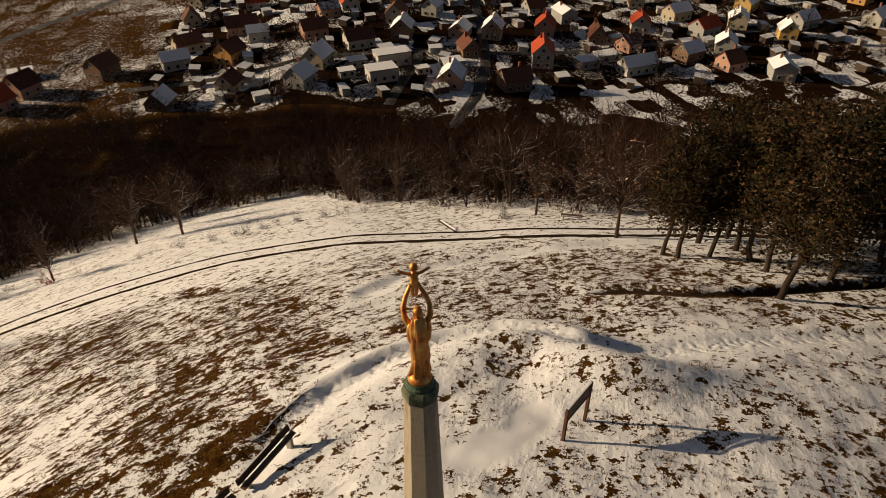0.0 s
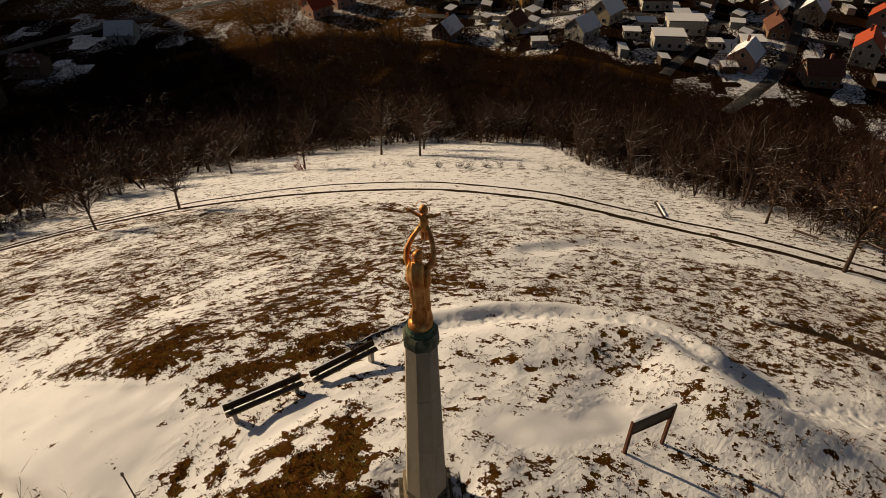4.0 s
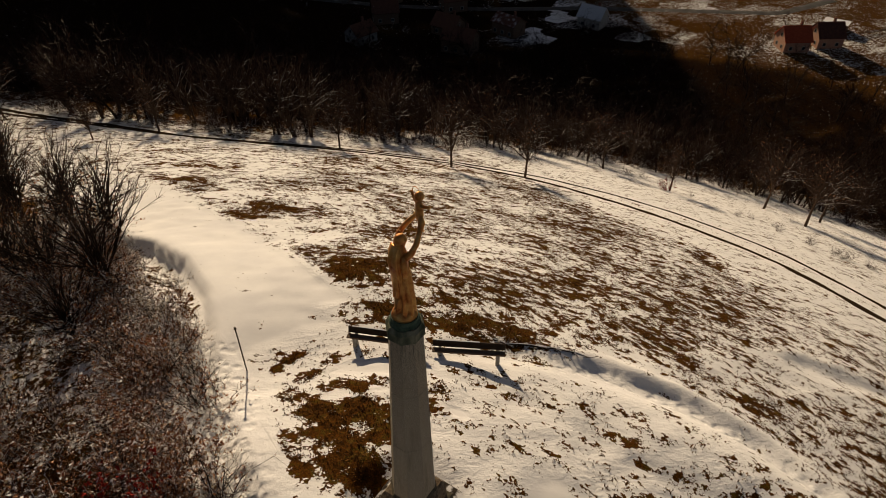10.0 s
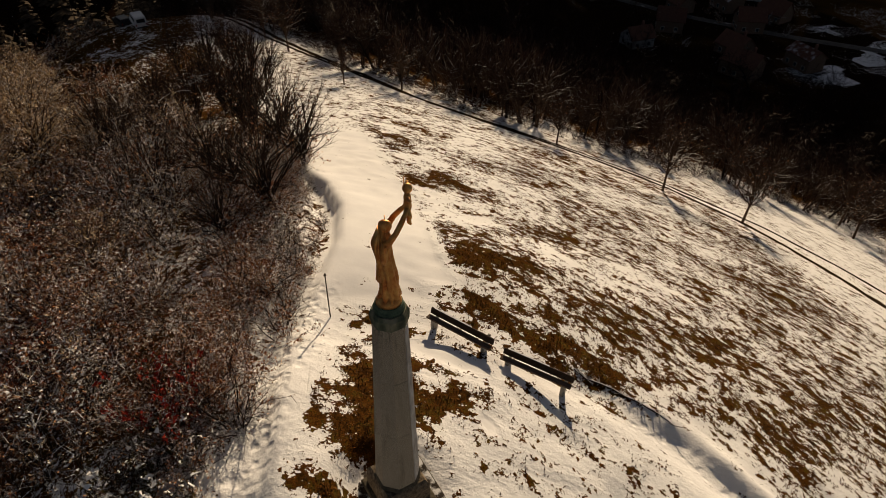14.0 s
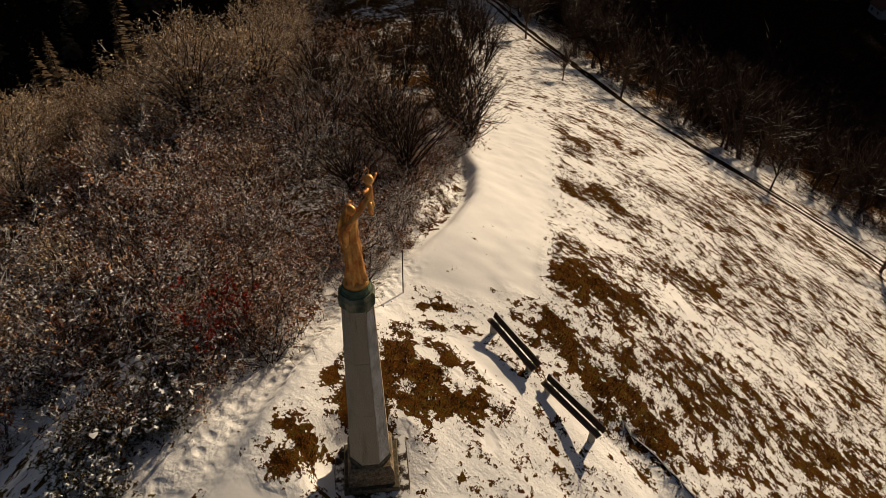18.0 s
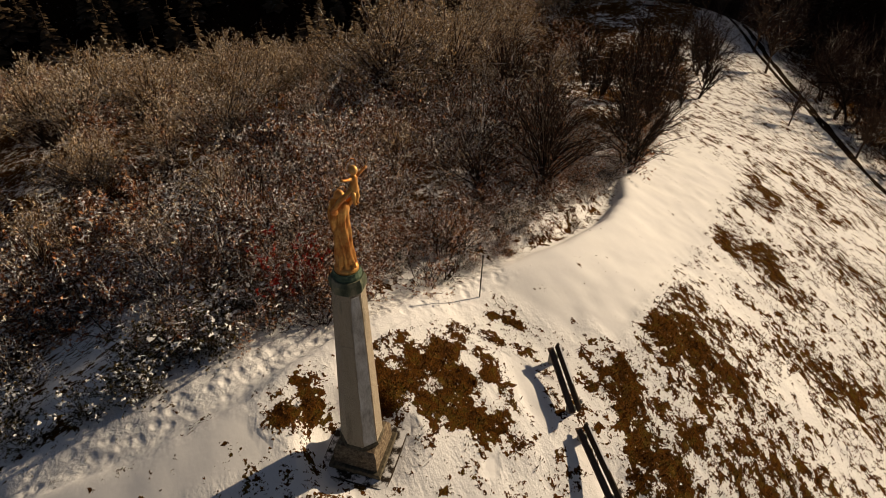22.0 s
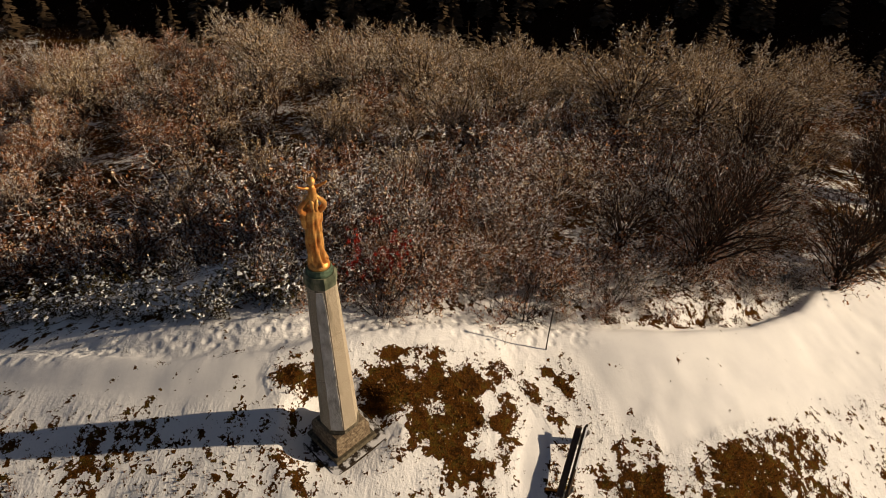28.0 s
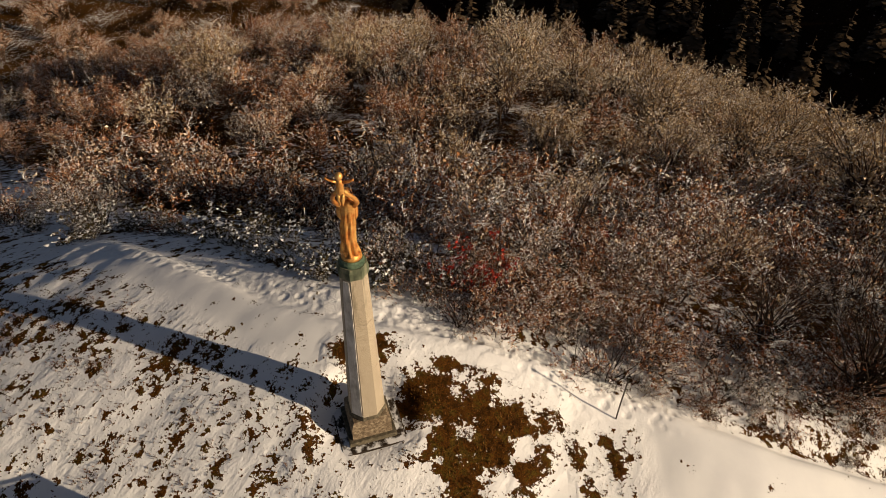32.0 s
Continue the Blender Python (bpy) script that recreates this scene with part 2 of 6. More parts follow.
GOLD = m_simple("weathered_gilding", [(0.28, (0.29, 0.07, 0.02)), (0.42, (0.56, 0.21, 0.06)), (0.6, (0.72, 0.39, 0.13)), (0.8, (0.82, 0.57, 0.27))], 4, 0.45, 0.55, 0.5, 0.02)
WOOD = m_simple("weathered_boards", [(0.3, (0.07, 0.042, 0.028)), (0.7, (0.22, 0.145, 0.10))], 3, 0.8, stretch=(0.6, 9, 9), dist=0.006)
TIMBER_DARK = m_simple("wet_timber", [(0.3, (0.02, 0.013, 0.009)), (0.7, (0.06, 0.04, 0.028))], 4, 0.8)
CONCRETE = m_simple("rough_concrete", [(0.3, (0.2, 0.19, 0.17)), (0.7, (0.36, 0.34, 0.31))], 8, 0.9)
RUST_WOOD = m_simple("red_brown_wood", [(0.3, (0.05, 0.02, 0.012)), (0.7, (0.13, 0.055, 0.03))], 4, 0.75, stretch=(6, 6, 0.8))
PANEL = m_simple("dark_panel", [(0.3, (0.02, 0.012, 0.008)), (0.7, (0.06, 0.04, 0.028))], 3, 0.5)
STEEL = m_simple("dull_steel", [(0.3, (0.04, 0.035, 0.03)), (0.7, (0.09, 0.08, 0.07))], 8, 0.5, 0.6)
SNOWCAP = m_simple("snow", [(0.3, (0.76, 0.76, 0.78)), (0.7, (0.83, 0.83, 0.83))], 3, 0.8, dist=0.03)
EARTH = m_simple("wet_earth", [(0.3, (0.012, 0.008, 0.005)), (0.7, (0.042, 0.027, 0.017))], 3, 0.9, dist=0.05)
EARTH.node_tree.nodes["Principled BSDF"].inputs["Specular IOR Level"].default_value = 0.0
ROAD = m_simple("worn_asphalt", [(0.3, (0.035, 0.033, 0.032)), (0.62, (0.08, 0.075, 0.07)), (0.75, (0.5, 0.5, 0.51))], 0.35, 0.8)


# ---- mesh helpers ----
def mesh_of(name, verts, faces, mats, index=None, smooth=False):
    """A mesh from arrays; faces is a list of (n, k) index arrays, index gives the material of each array."""
    me = bpy.data.meshes.new(name)
    verts = np.asarray(verts, np.float32)
    faces = [np.asarray(f, np.int32) for f in faces]
    me.vertices.add(len(verts))
    me.vertices.foreach_set("co", verts.ravel())
    loops = np.concatenate([f.ravel() for f in faces])
    sizes = np.concatenate([np.full(len(f), f.shape[1], np.int32) for f in faces])
    starts = np.concatenate([[0], np.cumsum(sizes)[:-1]]).astype(np.int32)
    me.loops.add(len(loops))
    me.loops.foreach_set("vertex_index", loops)
    me.polygons.add(len(sizes))
    me.polygons.foreach_set("loop_start", starts)
    me.polygons.foreach_set("loop_total", sizes)
    for m in mats:
        me.materials.append(m)
    if index is not None:
        me.polygons.foreach_set("material_index", np.concatenate([np.full(len(f), i, np.int32) for f, i in zip(faces, index)]))
    me.update(calc_edges=True)
    me.polygons.foreach_set("use_smooth", np.full(len(sizes), smooth, bool))
    return me


def part(name, bm, material, parent, label="", smooth=False):
    """Links a bmesh as one mesh object under a thing or under a part."""
    me = bpy.data.meshes.new(name)
    bm.normal_update()
    bm.to_mesh(me)
    bm.free()
    me.materials.append(material)
    if smooth:
        for p in me.polygons:
            p.use_smooth = True
    ob = new(name, me)
    ob.parent = parent
    return tagged(ob, label)


def box(sx, sy, sz, at=(0, 0, 0), turn=None, bevel=0.01, bm=None):
    """A bevelled box, centred on at."""
    b = bmesh.new()
    bmesh.ops.create_cube(b, size=1, matrix=Matrix.Diagonal((sx, sy, sz, 1)))
    if bevel:
        bmesh.ops.bevel(b, geom=b.edges[:], offset=bevel, segments=1, affect="EDGES")
    b.transform(Matrix.Translation(at) @ (turn or Matrix.Identity(4)))
    if bm is None:
        return b
    me = bpy.data.meshes.new("tmp")
    b.to_mesh(me)
    b.free()
    bm.from_mesh(me)
    bpy.data.meshes.remove(me)
    return bm


def prism(rings, n, turn=0.0, bm=None):
    """A solid of n-sided rings (z, across-flats half-width), capped."""
    b = bm or bmesh.new()
    loops = []
    for z, r in rings:
        rr = r / math.cos(math.pi / n)
        loops.append([b.verts.new((rr * math.cos(turn + math.pi * (2 * i + 1) / n), rr * math.sin(turn + math.pi * (2 * i + 1) / n), z)) for i in range(n)])
    for a, c in zip(loops, loops[1:]):
        for i in range(n):
            b.faces.new((a[i], a[(i + 1) % n], c[(i + 1) % n], c[i]))
    b.faces.new(loops[0][::-1])
    b.faces.new(loops[-1])
    return b


def thing(name, at, label, category, group="", kind="", rz=0.0):
    ob = new(name)
    ob.empty_display_size = 0.2
    ob.matrix_basis = pose(*at, 0, 0, rz)
    return tagged(ob, label, category, group, kind)


def lattice(ix, iy, seed):
    v = np.sin(ix * 127.1 + iy * 311.7 + seed * 74.7) * 43758.5453
    return v - np.floor(v)


def vnoise(x, y, seed=0):
    ix, iy = np.floor(x), np.floor(y)
    fx, fy = x - ix, y - iy
    fx, fy = fx * fx * (3 - 2 * fx), fy * fy * (3 - 2 * fy)
    a, b = lattice(ix, iy, seed), lattice(ix + 1, iy, seed)
    c, d = lattice(ix, iy + 1, seed), lattice(ix + 1, iy + 1, seed)
    return a + (b - a) * fx + (c - a) * fy + (a - b - c + d) * fx * fy


def fbm(x, y, scale, octaves=4, seed=0):
    out, amp, tot = 0, 1.0, 0
    for o in range(octaves):
        out = out + amp * vnoise(x * scale, y * scale, seed + o)
        tot += amp
        amp, scale = amp * 0.5, scale * 2.03
    return out / tot


def sstep(v, lo, hi):
    t = np.clip((v - lo) / (hi - lo), 0, 1)
    return t * t * (3 - 2 * t)


# ---- the hill ----
HILL = [(-7, 0, 2.5, -0.5), (-11.5, 5, 4, 0.7), (-18, 3, 6, 0.14), (-28, 0, 8, 0.31), (3, 17, 6, -0.13), (-58, 10, 14, -0.42), (10, 42, 14, -0.46), (26, 35, 12, 0.27),
        (-68, -8, 12, 0.2), (1.5, -1.8, 2, 0.08), (5, 4, 3, -0.28), (-5, 3, 2, 0.11), (-108, -36, 22, 7.8), (-7.8, -2.2, 1.3, -0.26), (11, -5, 4.5, 0.6)]


def hill(x, y):
    dx, dy = x - 1.5, y + 2.5
    r2 = dx * dx + dy * dy
    r, th = np.sqrt(r2), np.arctan2(dy, dx)
    run, w = np.sqrt(r2 + 36.0) - 6.0, r2 / (r2 + 9)
    slope = -0.4645 + w * (0.0505 * np.cos(th) + 0.1023 * np.sin(th) + 0.1915 * np.cos(2 * th) + 0.0316 * np.sin(2 * th) + 0.0149 * np.cos(3 * th) - 0.0582 * np.sin(3 * th))
    z = 0.7212 + run * slope
    for u, v, s, q in HILL:
        z = z + q * np.exp(-((x - u) ** 2 + (y - v) ** 2) / (2 * s * s))
    # below the thicket the hill runs out on a gentler shoulder
    south = -9.5 - 0.31 * np.maximum(-y - 19, 0) - 0.9 * np.maximum(-y - 118, 0) - 0.002 * (x - 5) ** 2 * (x > 5) - 0.3 * np.maximum(-x - 15, 0) - 60 * sstep(y, -22, -8)
    return np.logaddexp(z / 1.5, south / 1.5) * 1.5


EDGE_X = [-200, -90, -60, -35, -27, -23, -16.2, -13.3, -9.3, -7.2, -4, -1.3, 2, 4.6, 7, 11, 18, 60]
EDGE_Y = [-50, -20, -9, -4, -3.5, -3.9, -3.9, -3.3, -2.9, -2.9, -3.7, -4.2, -4.8, -5.7, -6.5, -7.9, -10.3, -40]


def scrub_edge(x):
    """The line below which (towards -y) the scrub begins."""
    return np.interp(x, EDGE_X, EDGE_Y)


def crest_line(x):
    """The crest of the wind-packed drift along the top of the scrub."""
    return np.interp(x, [-30, -23.5, -20.8, -17.2, -13, -9.7, -7.8, -5, 0, 1.3, 4.2, 10, 20], [-3.6, -3.3, -2.1, -1.4, -1.4, -2.0, -2.6, -3.0, -2.9, -2.8, -3.7, -7.2, -14])


RUT_A = [(-167, -46), (-120, -28), (-94, -14), (-76, -2.3), (-62.6, 5.7), (-55.5, 12.5), (-50.5, 20.5), (-45, 30), (-38, 38.5), (-31, 43), (-25, 45.2), (-14, 46.3), (0, 43), (12.6, 36.8), (20.3, 33), (27.8, 30.9), (40, 30), (60, 34)]
RUT_B = [(-167, -43.5), (-120, -25.5), (-93, -11.5), (-74, 0), (-60.6, 7.3), (-53.5, 14), (-48.5, 21.5), (-43, 30), (-36.5, 35.8), (-30, 38.5), (-22.8, 40.3), (-12.5, 41.6), (-1.6, 39.4), (9, 34.6), (19, 30.3), (27.4, 28.4), (40, 27.6), (60, 31.5)]
DITCH = [(7.5, 18.6), (8.5, 18.2), (11.1, 17), (13.8, 16.7), (16.3, 15.7), (19.1, 15.4), (24, 15.9), (32, 17), (50, 20)]
PATH_1 = [(-4.6, 5.6), (-3.9, 6.8), (-2.2, 9), (0, 10.4), (2.3, 11.2), (4.7, 11.4), (6.4, 10.9), (7.7, 9.4), (9.6, 8.6), (12, 9), (14.4, 9.3), (17.3, 9.4), (30, 10)]
PATH_2 = [(-0.5, 21.5), (0.7, 22.7), (2.8, 25.4), (6.6, 26.8), (12.4, 27.5), (18.4, 28.2), (24, 27.7)]
BANK = [(-2.5, 8.2), (0, 9.6), (2.3, 10.3), (4.5, 10.7), (6.2, 10.5), (7.2, 9.6), (7.6, 8.1), (8.5, 6.9), (9.6, 6.2), (11.5, 5.5), (14, 5.2)]
PATH_3 = [(-6.2, -1.6), (-5.6, 0.4), (-4.6, 2.2), (-3.2, 3.9), (-1.4, 5.2), (1.2, 6.2), (3, 7.4)]


def near(x, y, line):
    """The distance to a line, and which side of it a point is on."""
    best, side = np.full(np.shape(x), 1e9), np.zeros(np.shape(x))
    for (ax, ay), (bx, by) in zip(line, line[1:]):
        ux, uy = bx - ax, by - ay
        t = np.clip(((x - ax) * ux + (y - ay) * uy) / (ux * ux + uy * uy), 0, 1)
        d = np.hypot(x - ax - t * ux, y - ay - t * uy)
        s = np.sign(ux * (y - ay) - uy * (x - ax))
        side = np.where(d < best, s, side)
        best = np.minimum(best, d)
    return best, side


def ell(x, y, cx, cy, rx, ry, turn):
    a = radians(turn)
    u = (x - cx) * math.cos(a) + (y - cy) * math.sin(a)
    v = -(x - cx) * math.sin(a) + (y - cy) * math.cos(a)
    return np.exp(-((u / rx) ** 2 + (v / ry) ** 2) ** 2)


def ground_z(x, y, fine=True):
    x, y = np.asarray(x, float), np.asarray(y, float)
    far = np.maximum(0, (-0.62 * x - 0.78 * y) - 150)
    floor = -70 + 0.6 * np.minimum(far, 85) + 3 * (fbm(x, y, 0.012, 3, 9) - 0.5) * sstep(np.hypot(x, y), 250, 500)
    # an unseen hill to the west, added to shade the valley floor
    floor = floor + 125 * np.exp(-((x + 500) / 110) ** 2) * (1 - sstep(y, 268, 312)) * sstep(y, 0, 90)
    z = np.logaddexp(np.maximum(hill(x, y), -400) / 6, floor / 6) * 6
    if not fine:
        return z
    c = y - crest_line(x)
    on = sstep(x, -29, -22) * (1 - sstep(x, 9, 15))
    scoop = np.exp(-((x + 18) / 4.5) ** 2)
    z = z + on * ((0.18 + 0.12 * scoop) * np.exp(-(np.maximum(c, 0) / 1.5) ** 2) * sstep(c, -0.24, 0.0) - (0.2 + 0.38 * scoop) * np.exp(-((c + 0.75) / 0.55) ** 2))
    for line, wide, deep in ((DITCH, 0.5, 0.42), (PATH_1, 0.65, 0.46), (PATH_2, 0.8, 0.18), (PATH_3, 0.3, 0.06)):
        d, s = near(x, y, line)
        deep = deep * (sstep(x, 7.5, 15) if line is DITCH else 0.6 + 0.4 * sstep(x, -0.5, 4) - 0.65 * sstep(x, 7, 11) if line is PATH_1 else 1.0)
        z = z - deep * np.exp(-(d / wide) ** 2)
        if wide > 0.4:
            z = z + (0.34 * sstep(x, -5, -1) * (1 - 0.8 * sstep(x, 5, 10)) * np.exp(-((d - 0.95) / 0.5) ** 2) if line is PATH_1 else 0.5 * deep * np.exp(-((d - 1.5 * wide) / wide) ** 2)) * (s > 0)
    # the wind-cut bank above the path: full towards the column, steep on the far side
    d, s = near(x, y, BANK)
    tall = 1.15 * sstep(x, -2, 5.5) * (1 - sstep(x, 9, 14.5)) * sstep(y, 4.2, 7.2)
    z = z + tall * np.where(s < 0, np.exp(-(d / 2.6) ** 2), np.exp(-(d / 1.8) ** 2)) - 0.2 * tall
    z = z + ell(x, y, -12.7, 31.8, 2.2, 1.0, -35) * (0.6 * (fbm(x, y, 1.1, 2, 71) - 0.5) - 0.3)
    # hollow scoured round the base of the column
    z = z + (np.minimum(z, -0.07) - z) * np.exp(-(np.hypot(x, y) / 1.45) ** 8)
    r = np.hypot(x, y)
    calm = np.exp(-(np.maximum(c, 0) / 2.5) ** 2) * on
    lane = np.exp(-(np.minimum(near(x, y, PATH_1)[0], near(x, y, BANK)[0]) / 1.6) ** 2)
    rough = (1 - 0.62 * calm) * (1 - 0.4 * lane) * sstep(r, 0.8, 2.5) * (1 - 0.85 * sstep(np.maximum(np.maximum(x - 24, -36 - x), np.maximum(y - 26, -11 - y)), 0, 10))
    z = z + rough * (0.20 * (fbm(x, y, 0.45, 3, 3) - 0.5) + 0.10 * (fbm(x, y, 1.7, 2, 5) - 0.5))
    trodden = np.exp(-((y - (scrub_edge(x) + 0.6)) / 0.55) ** 2) * sstep(x, -12, -7) * (1 - sstep(x, 14, 18))
    z = z + trodden * 0.13 * (vnoise(x * 2.3, y * 2.3, 21) - 0.5)
    return z


def gz(x, y):
    return float(ground_z(np.array([x]), np.array([y]))[0])


RING_A = [25, 40, 62, 70, 79, 90, 96, 112, 122, 130, 137, 150, 162, 172, 180, 186, 200]
RING_R = [52, 46, 46, 50, 54, 68, 98, 102, 92, 90, 78, 62, 59, 63, 75, 94, 110]


WOOD_A = [28, 60, 80, 100, 114, 130, 145, 196]
WOOD_R = [120, 150, 166, 186, 214, 206, 195, 190]


def bareness(x, y):
    """How far grass and dead leaves show through the snow, 0 to 1."""
    r = np.hypot(x, y)
    th = np.degrees(np.arctan2(y, x)) % 360
    b = 0.42 + 0.12 * (fbm(x, y, 0.14, 3, 51) - 0.5)
    west = sstep(np.interp(x, [-60, -36, -25, -20, -14, -9.6, -6], [3, 0.2, 1.6, 2.0, 2.6, 3.0, 3.4]) - y, 0.8, -0.8)
    field = west * (1 - sstep(x, -8, 6)) * (1 - sstep(y + 0.2 * x, 20, 34))
    b = b + field * (0.05 + 0.5 * (fbm(x, y, 0.22, 3, 31) - 0.5))
    band = np.exp(-((y - np.interp(x, [-60, -36, -25, -20, -14, -9, -6, -3], [5, 1.6, 3.6, 4.2, 4.6, 4.2, 7, 10])) / 2.4) ** 2) * sstep(-x, 5, 9) * (1 - sstep(-x, 38, 50))
    b = b + band * (0.06 + 1.0 * (fbm(x, y, 0.42, 3, 41) - 0.5))
    c = y - crest_line(x)
    drift = (1 - west) * sstep(-x, 7.6, 9.5) * sstep(c, -0.75, -0.15) * (1 - sstep(-x, 30, 42))
    b = b * (1 - 0.95 * drift)
    ridge = np.exp(-((c - 0.9) / 1.15) ** 2) * sstep(x, 0.7, 2.0) * (1 - sstep(x, 10, 16))
    b = b * (1 - 0.95 * ridge)
    walked = np.exp(-((y - (scrub_edge(x) + 0.8)) / 0.8) ** 2) * sstep(x, -12, -7) * (1 - sstep(x, 14, 18))
    b = b * (1 - 0.8 * walked)
    # the mound round the column and the patches beside it
    near_col = np.exp(-((x + 3) ** 2 + (y - 0.5) ** 2) / 40.0)
    b = b - 0.10 * near_col * (1 - sstep(x, 0.5, 3))
    b = b + 0.43 * ell(x, y, -3.1, 0.0, 2.3, 1.6, -22) + 0.30 * ell(x, y, -4.7, -0.95, 1.0, 0.6, 20) + 0.26 * ell(x, y, -2.9, 2.0, 1.3, 0.8, -70) + 0.2 * ell(x, y, -1.6, -0.9, 0.9, 0.6, 0)
    b = b - 0.42 * ell(x, y, -1.45, 0.35, 0.42, 0.26, 30) - 0.45 * ell(x, y, -4.55, -0.05, 0.5, 0.22, 60) - 0.4 * ell(x, y, -3.35, 1.35, 0.45, 0.22, 70) - 0.4 * ell(x, y, -4.0, 1.2, 0.5, 0.3, 50) - 0.35 * ell(x, y, -2.1, 2.6, 0.5, 0.25, 20)
    b = b + 0.55 * ell(x, y, -7.3, -0.45, 0.75, 0.22, 115) + 0.38 * ell(x, y, -6.25, 0.15, 0.95, 0.3, 105)
    b = b + 0.44 * ell(x, y, 0.8, -1.7, 0.95, 0.45, -20) + 0.42 * ell(x, y, -3.1, -1.95, 1.4, 0.2, -4)
    b = b + 0.40 * ell(x, y, -8.3, 3.1, 2.2, 0.7, 50) + 0.36 * ell(x, y, -5.6, 6.6, 2.4, 0.9, 52) + 0.26 * ell(x, y, -4.3, 6.2, 1.6, 0.6, 52)
    b = b - 0.30 * ell(x, y, -5.3, 1.6, 1.9, 0.5, 55) - 0.34 * ell(x, y, 2.3, 3.4, 1.7, 1.0, 15) - 0.34 * ell(x, y, 4.3, 4.9, 1.2, 0.9, 60)
    b = b + 0.06 * sstep(x, -4, 6) * sstep(y, 9, 14) - 0.04 * sstep(x, 0.5, 3) * (1 - sstep(y, 5, 9)) * sstep(y, -2, 0)
    # whiter towards the track, and along the paths
    b = b - 0.10 * sstep(y + 0.2 * x, 24, 36)
    for line in (RUT_A, RUT_B, PATH_1, PATH_2):
        d, _ = near(x, y, line)
        b = b - (0.24 if line is PATH_1 else 0.16) * np.exp(-(d / 1.3) ** 2)
    b = b + 0.3 * ell(x, y, -12.7, 31.8, 2.4, 1.1, -35)
    inner = sstep(scrub_edge(x) - y, 0.3, 3.0)
    low = sstep(x, -3, 1) * (1 - sstep(scrub_edge(x) - y, 8, 13))
    b = b + inner * (0.30 - 0.32 * np.maximum(low, 1 - sstep(scrub_edge(x) - y, 1.5, 3.5)) + 0.9 * (fbm(x, y, 0.22, 3, 61) - 0.5)) + 0.04 * sstep(scrub_edge(x) - y, 6, 18)
    # deep in the wood the floor turns near-black, its shade kept in colour
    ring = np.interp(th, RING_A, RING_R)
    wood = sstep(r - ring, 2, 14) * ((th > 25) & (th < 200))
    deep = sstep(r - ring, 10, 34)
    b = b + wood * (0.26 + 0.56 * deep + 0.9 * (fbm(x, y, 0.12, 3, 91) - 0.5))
    vill = sstep(r - np.interp(th, WOOD_A, WOOD_R), -6, 8) * ((th > 20) & (th < 200)) * (1 - sstep(th, 138, 146))
    open_field = sstep(-x, 55, 75) * sstep(y, 165, 185)
    # part of this bareness stands in for the village's dim light
    b = b * (1 - vill) + vill * (0.77 - 0.04 * open_field + (0.9 - 0.4 * open_field) * (fbm(x, y, 0.055, 3, 77) - 0.5))
    # the far gorge is bared to near-black, its shade painted as ground
    b = b + 0.04 * sstep(-0.62 * x - 0.78 * y, 85, 125) + 0.5 * sstep(-0.62 * x - 0.78 * y - np.interp(x, [-60, 0], [0, 30]), 108, 125)
    return np.clip(b, 0, 1)


def axis_steps(lo, hi, step, out, grow=1.12):
    a, s, v = [], step, lo
    while v > -out:
        s *= grow
        v -= s
        a.append(v)
    b, s, v = [], step, hi
    while v < out:
        s *= grow
        v += s
        b.append(v)
    return np.array(a[::-1] + list(np.arange(lo, hi, step)) + [hi] + b)


def build_ground():
    xs = axis_steps(-33, 21, 0.23, 2600, 1.055)
    ys = axis_steps(-8, 23, 0.23, 2600, 1.055)
    gx, gy = np.meshgrid(xs, ys)
    x, y = gx.ravel(), gy.ravel()
    nx, ny = len(xs), len(ys)
    i = (np.arange(ny - 1)[:, None] * nx + np.arange(nx - 1)[None]).ravel()
    me = mesh_of("ground", np.stack([x, y, ground_z(x, y)], 1), [np.stack([i, i + 1, i + nx + 1, i + nx], 1)], [GROUND], smooth=True)
    trod = np.exp(-((y - (scrub_edge(x) + 0.6)) / 0.6) ** 2) * sstep(x, -12, -7) * (1 - sstep(x, 14, 18))
    trod = np.maximum(trod, 0.7 * np.exp(-(near(x, y, PATH_1)[0] / 0.5) ** 2))
    soil = np.zeros_like(x)
    for line, wide, much in ((DITCH, 0.55, 1.0),):
        soil = np.maximum(soil, much * sstep(x, 7.5, 15) * np.exp(-(near(x, y, line)[0] / wide) ** 2))
    soil = np.maximum(soil, 0.8 * np.exp(-((np.abs(x) + np.abs(y)) / 1.3) ** 4))
    r, th = np.hypot(x, y), np.degrees(np.arctan2(y, x)) % 360
    plots = sstep(r - np.interp(th, WOOD_A, WOOD_R), -4, 10) * ((th > 20) & (th < 200)) * (1 - 0.8 * sstep(-x, 55, 75) * sstep(y, 165, 185)) * (1 - sstep(th, 138, 146))
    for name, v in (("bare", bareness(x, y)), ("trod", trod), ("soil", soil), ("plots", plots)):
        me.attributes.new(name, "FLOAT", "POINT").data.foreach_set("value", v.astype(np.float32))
    return tagged(new("ground", me), "hilltop meadow under thin snow with winter grass showing through", "ground", kind="structure")


build_ground()


def smooth_line(line, step):
    """Points along a line, rounded at its corners."""
    p = np.array(line, float)
    d = np.r_[0, np.cumsum(np.hypot(*np.diff(p, axis=0).T))]
    t = np.arange(0, d[-1], step)
    q = np.stack([np.interp(t, d, p[:, 0]), np.interp(t, d, p[:, 1])], 1)
    for _ in range(6):
        q[1:-1] = (q[:-2] + 2 * q[1:-1] + q[2:]) / 4
    return q


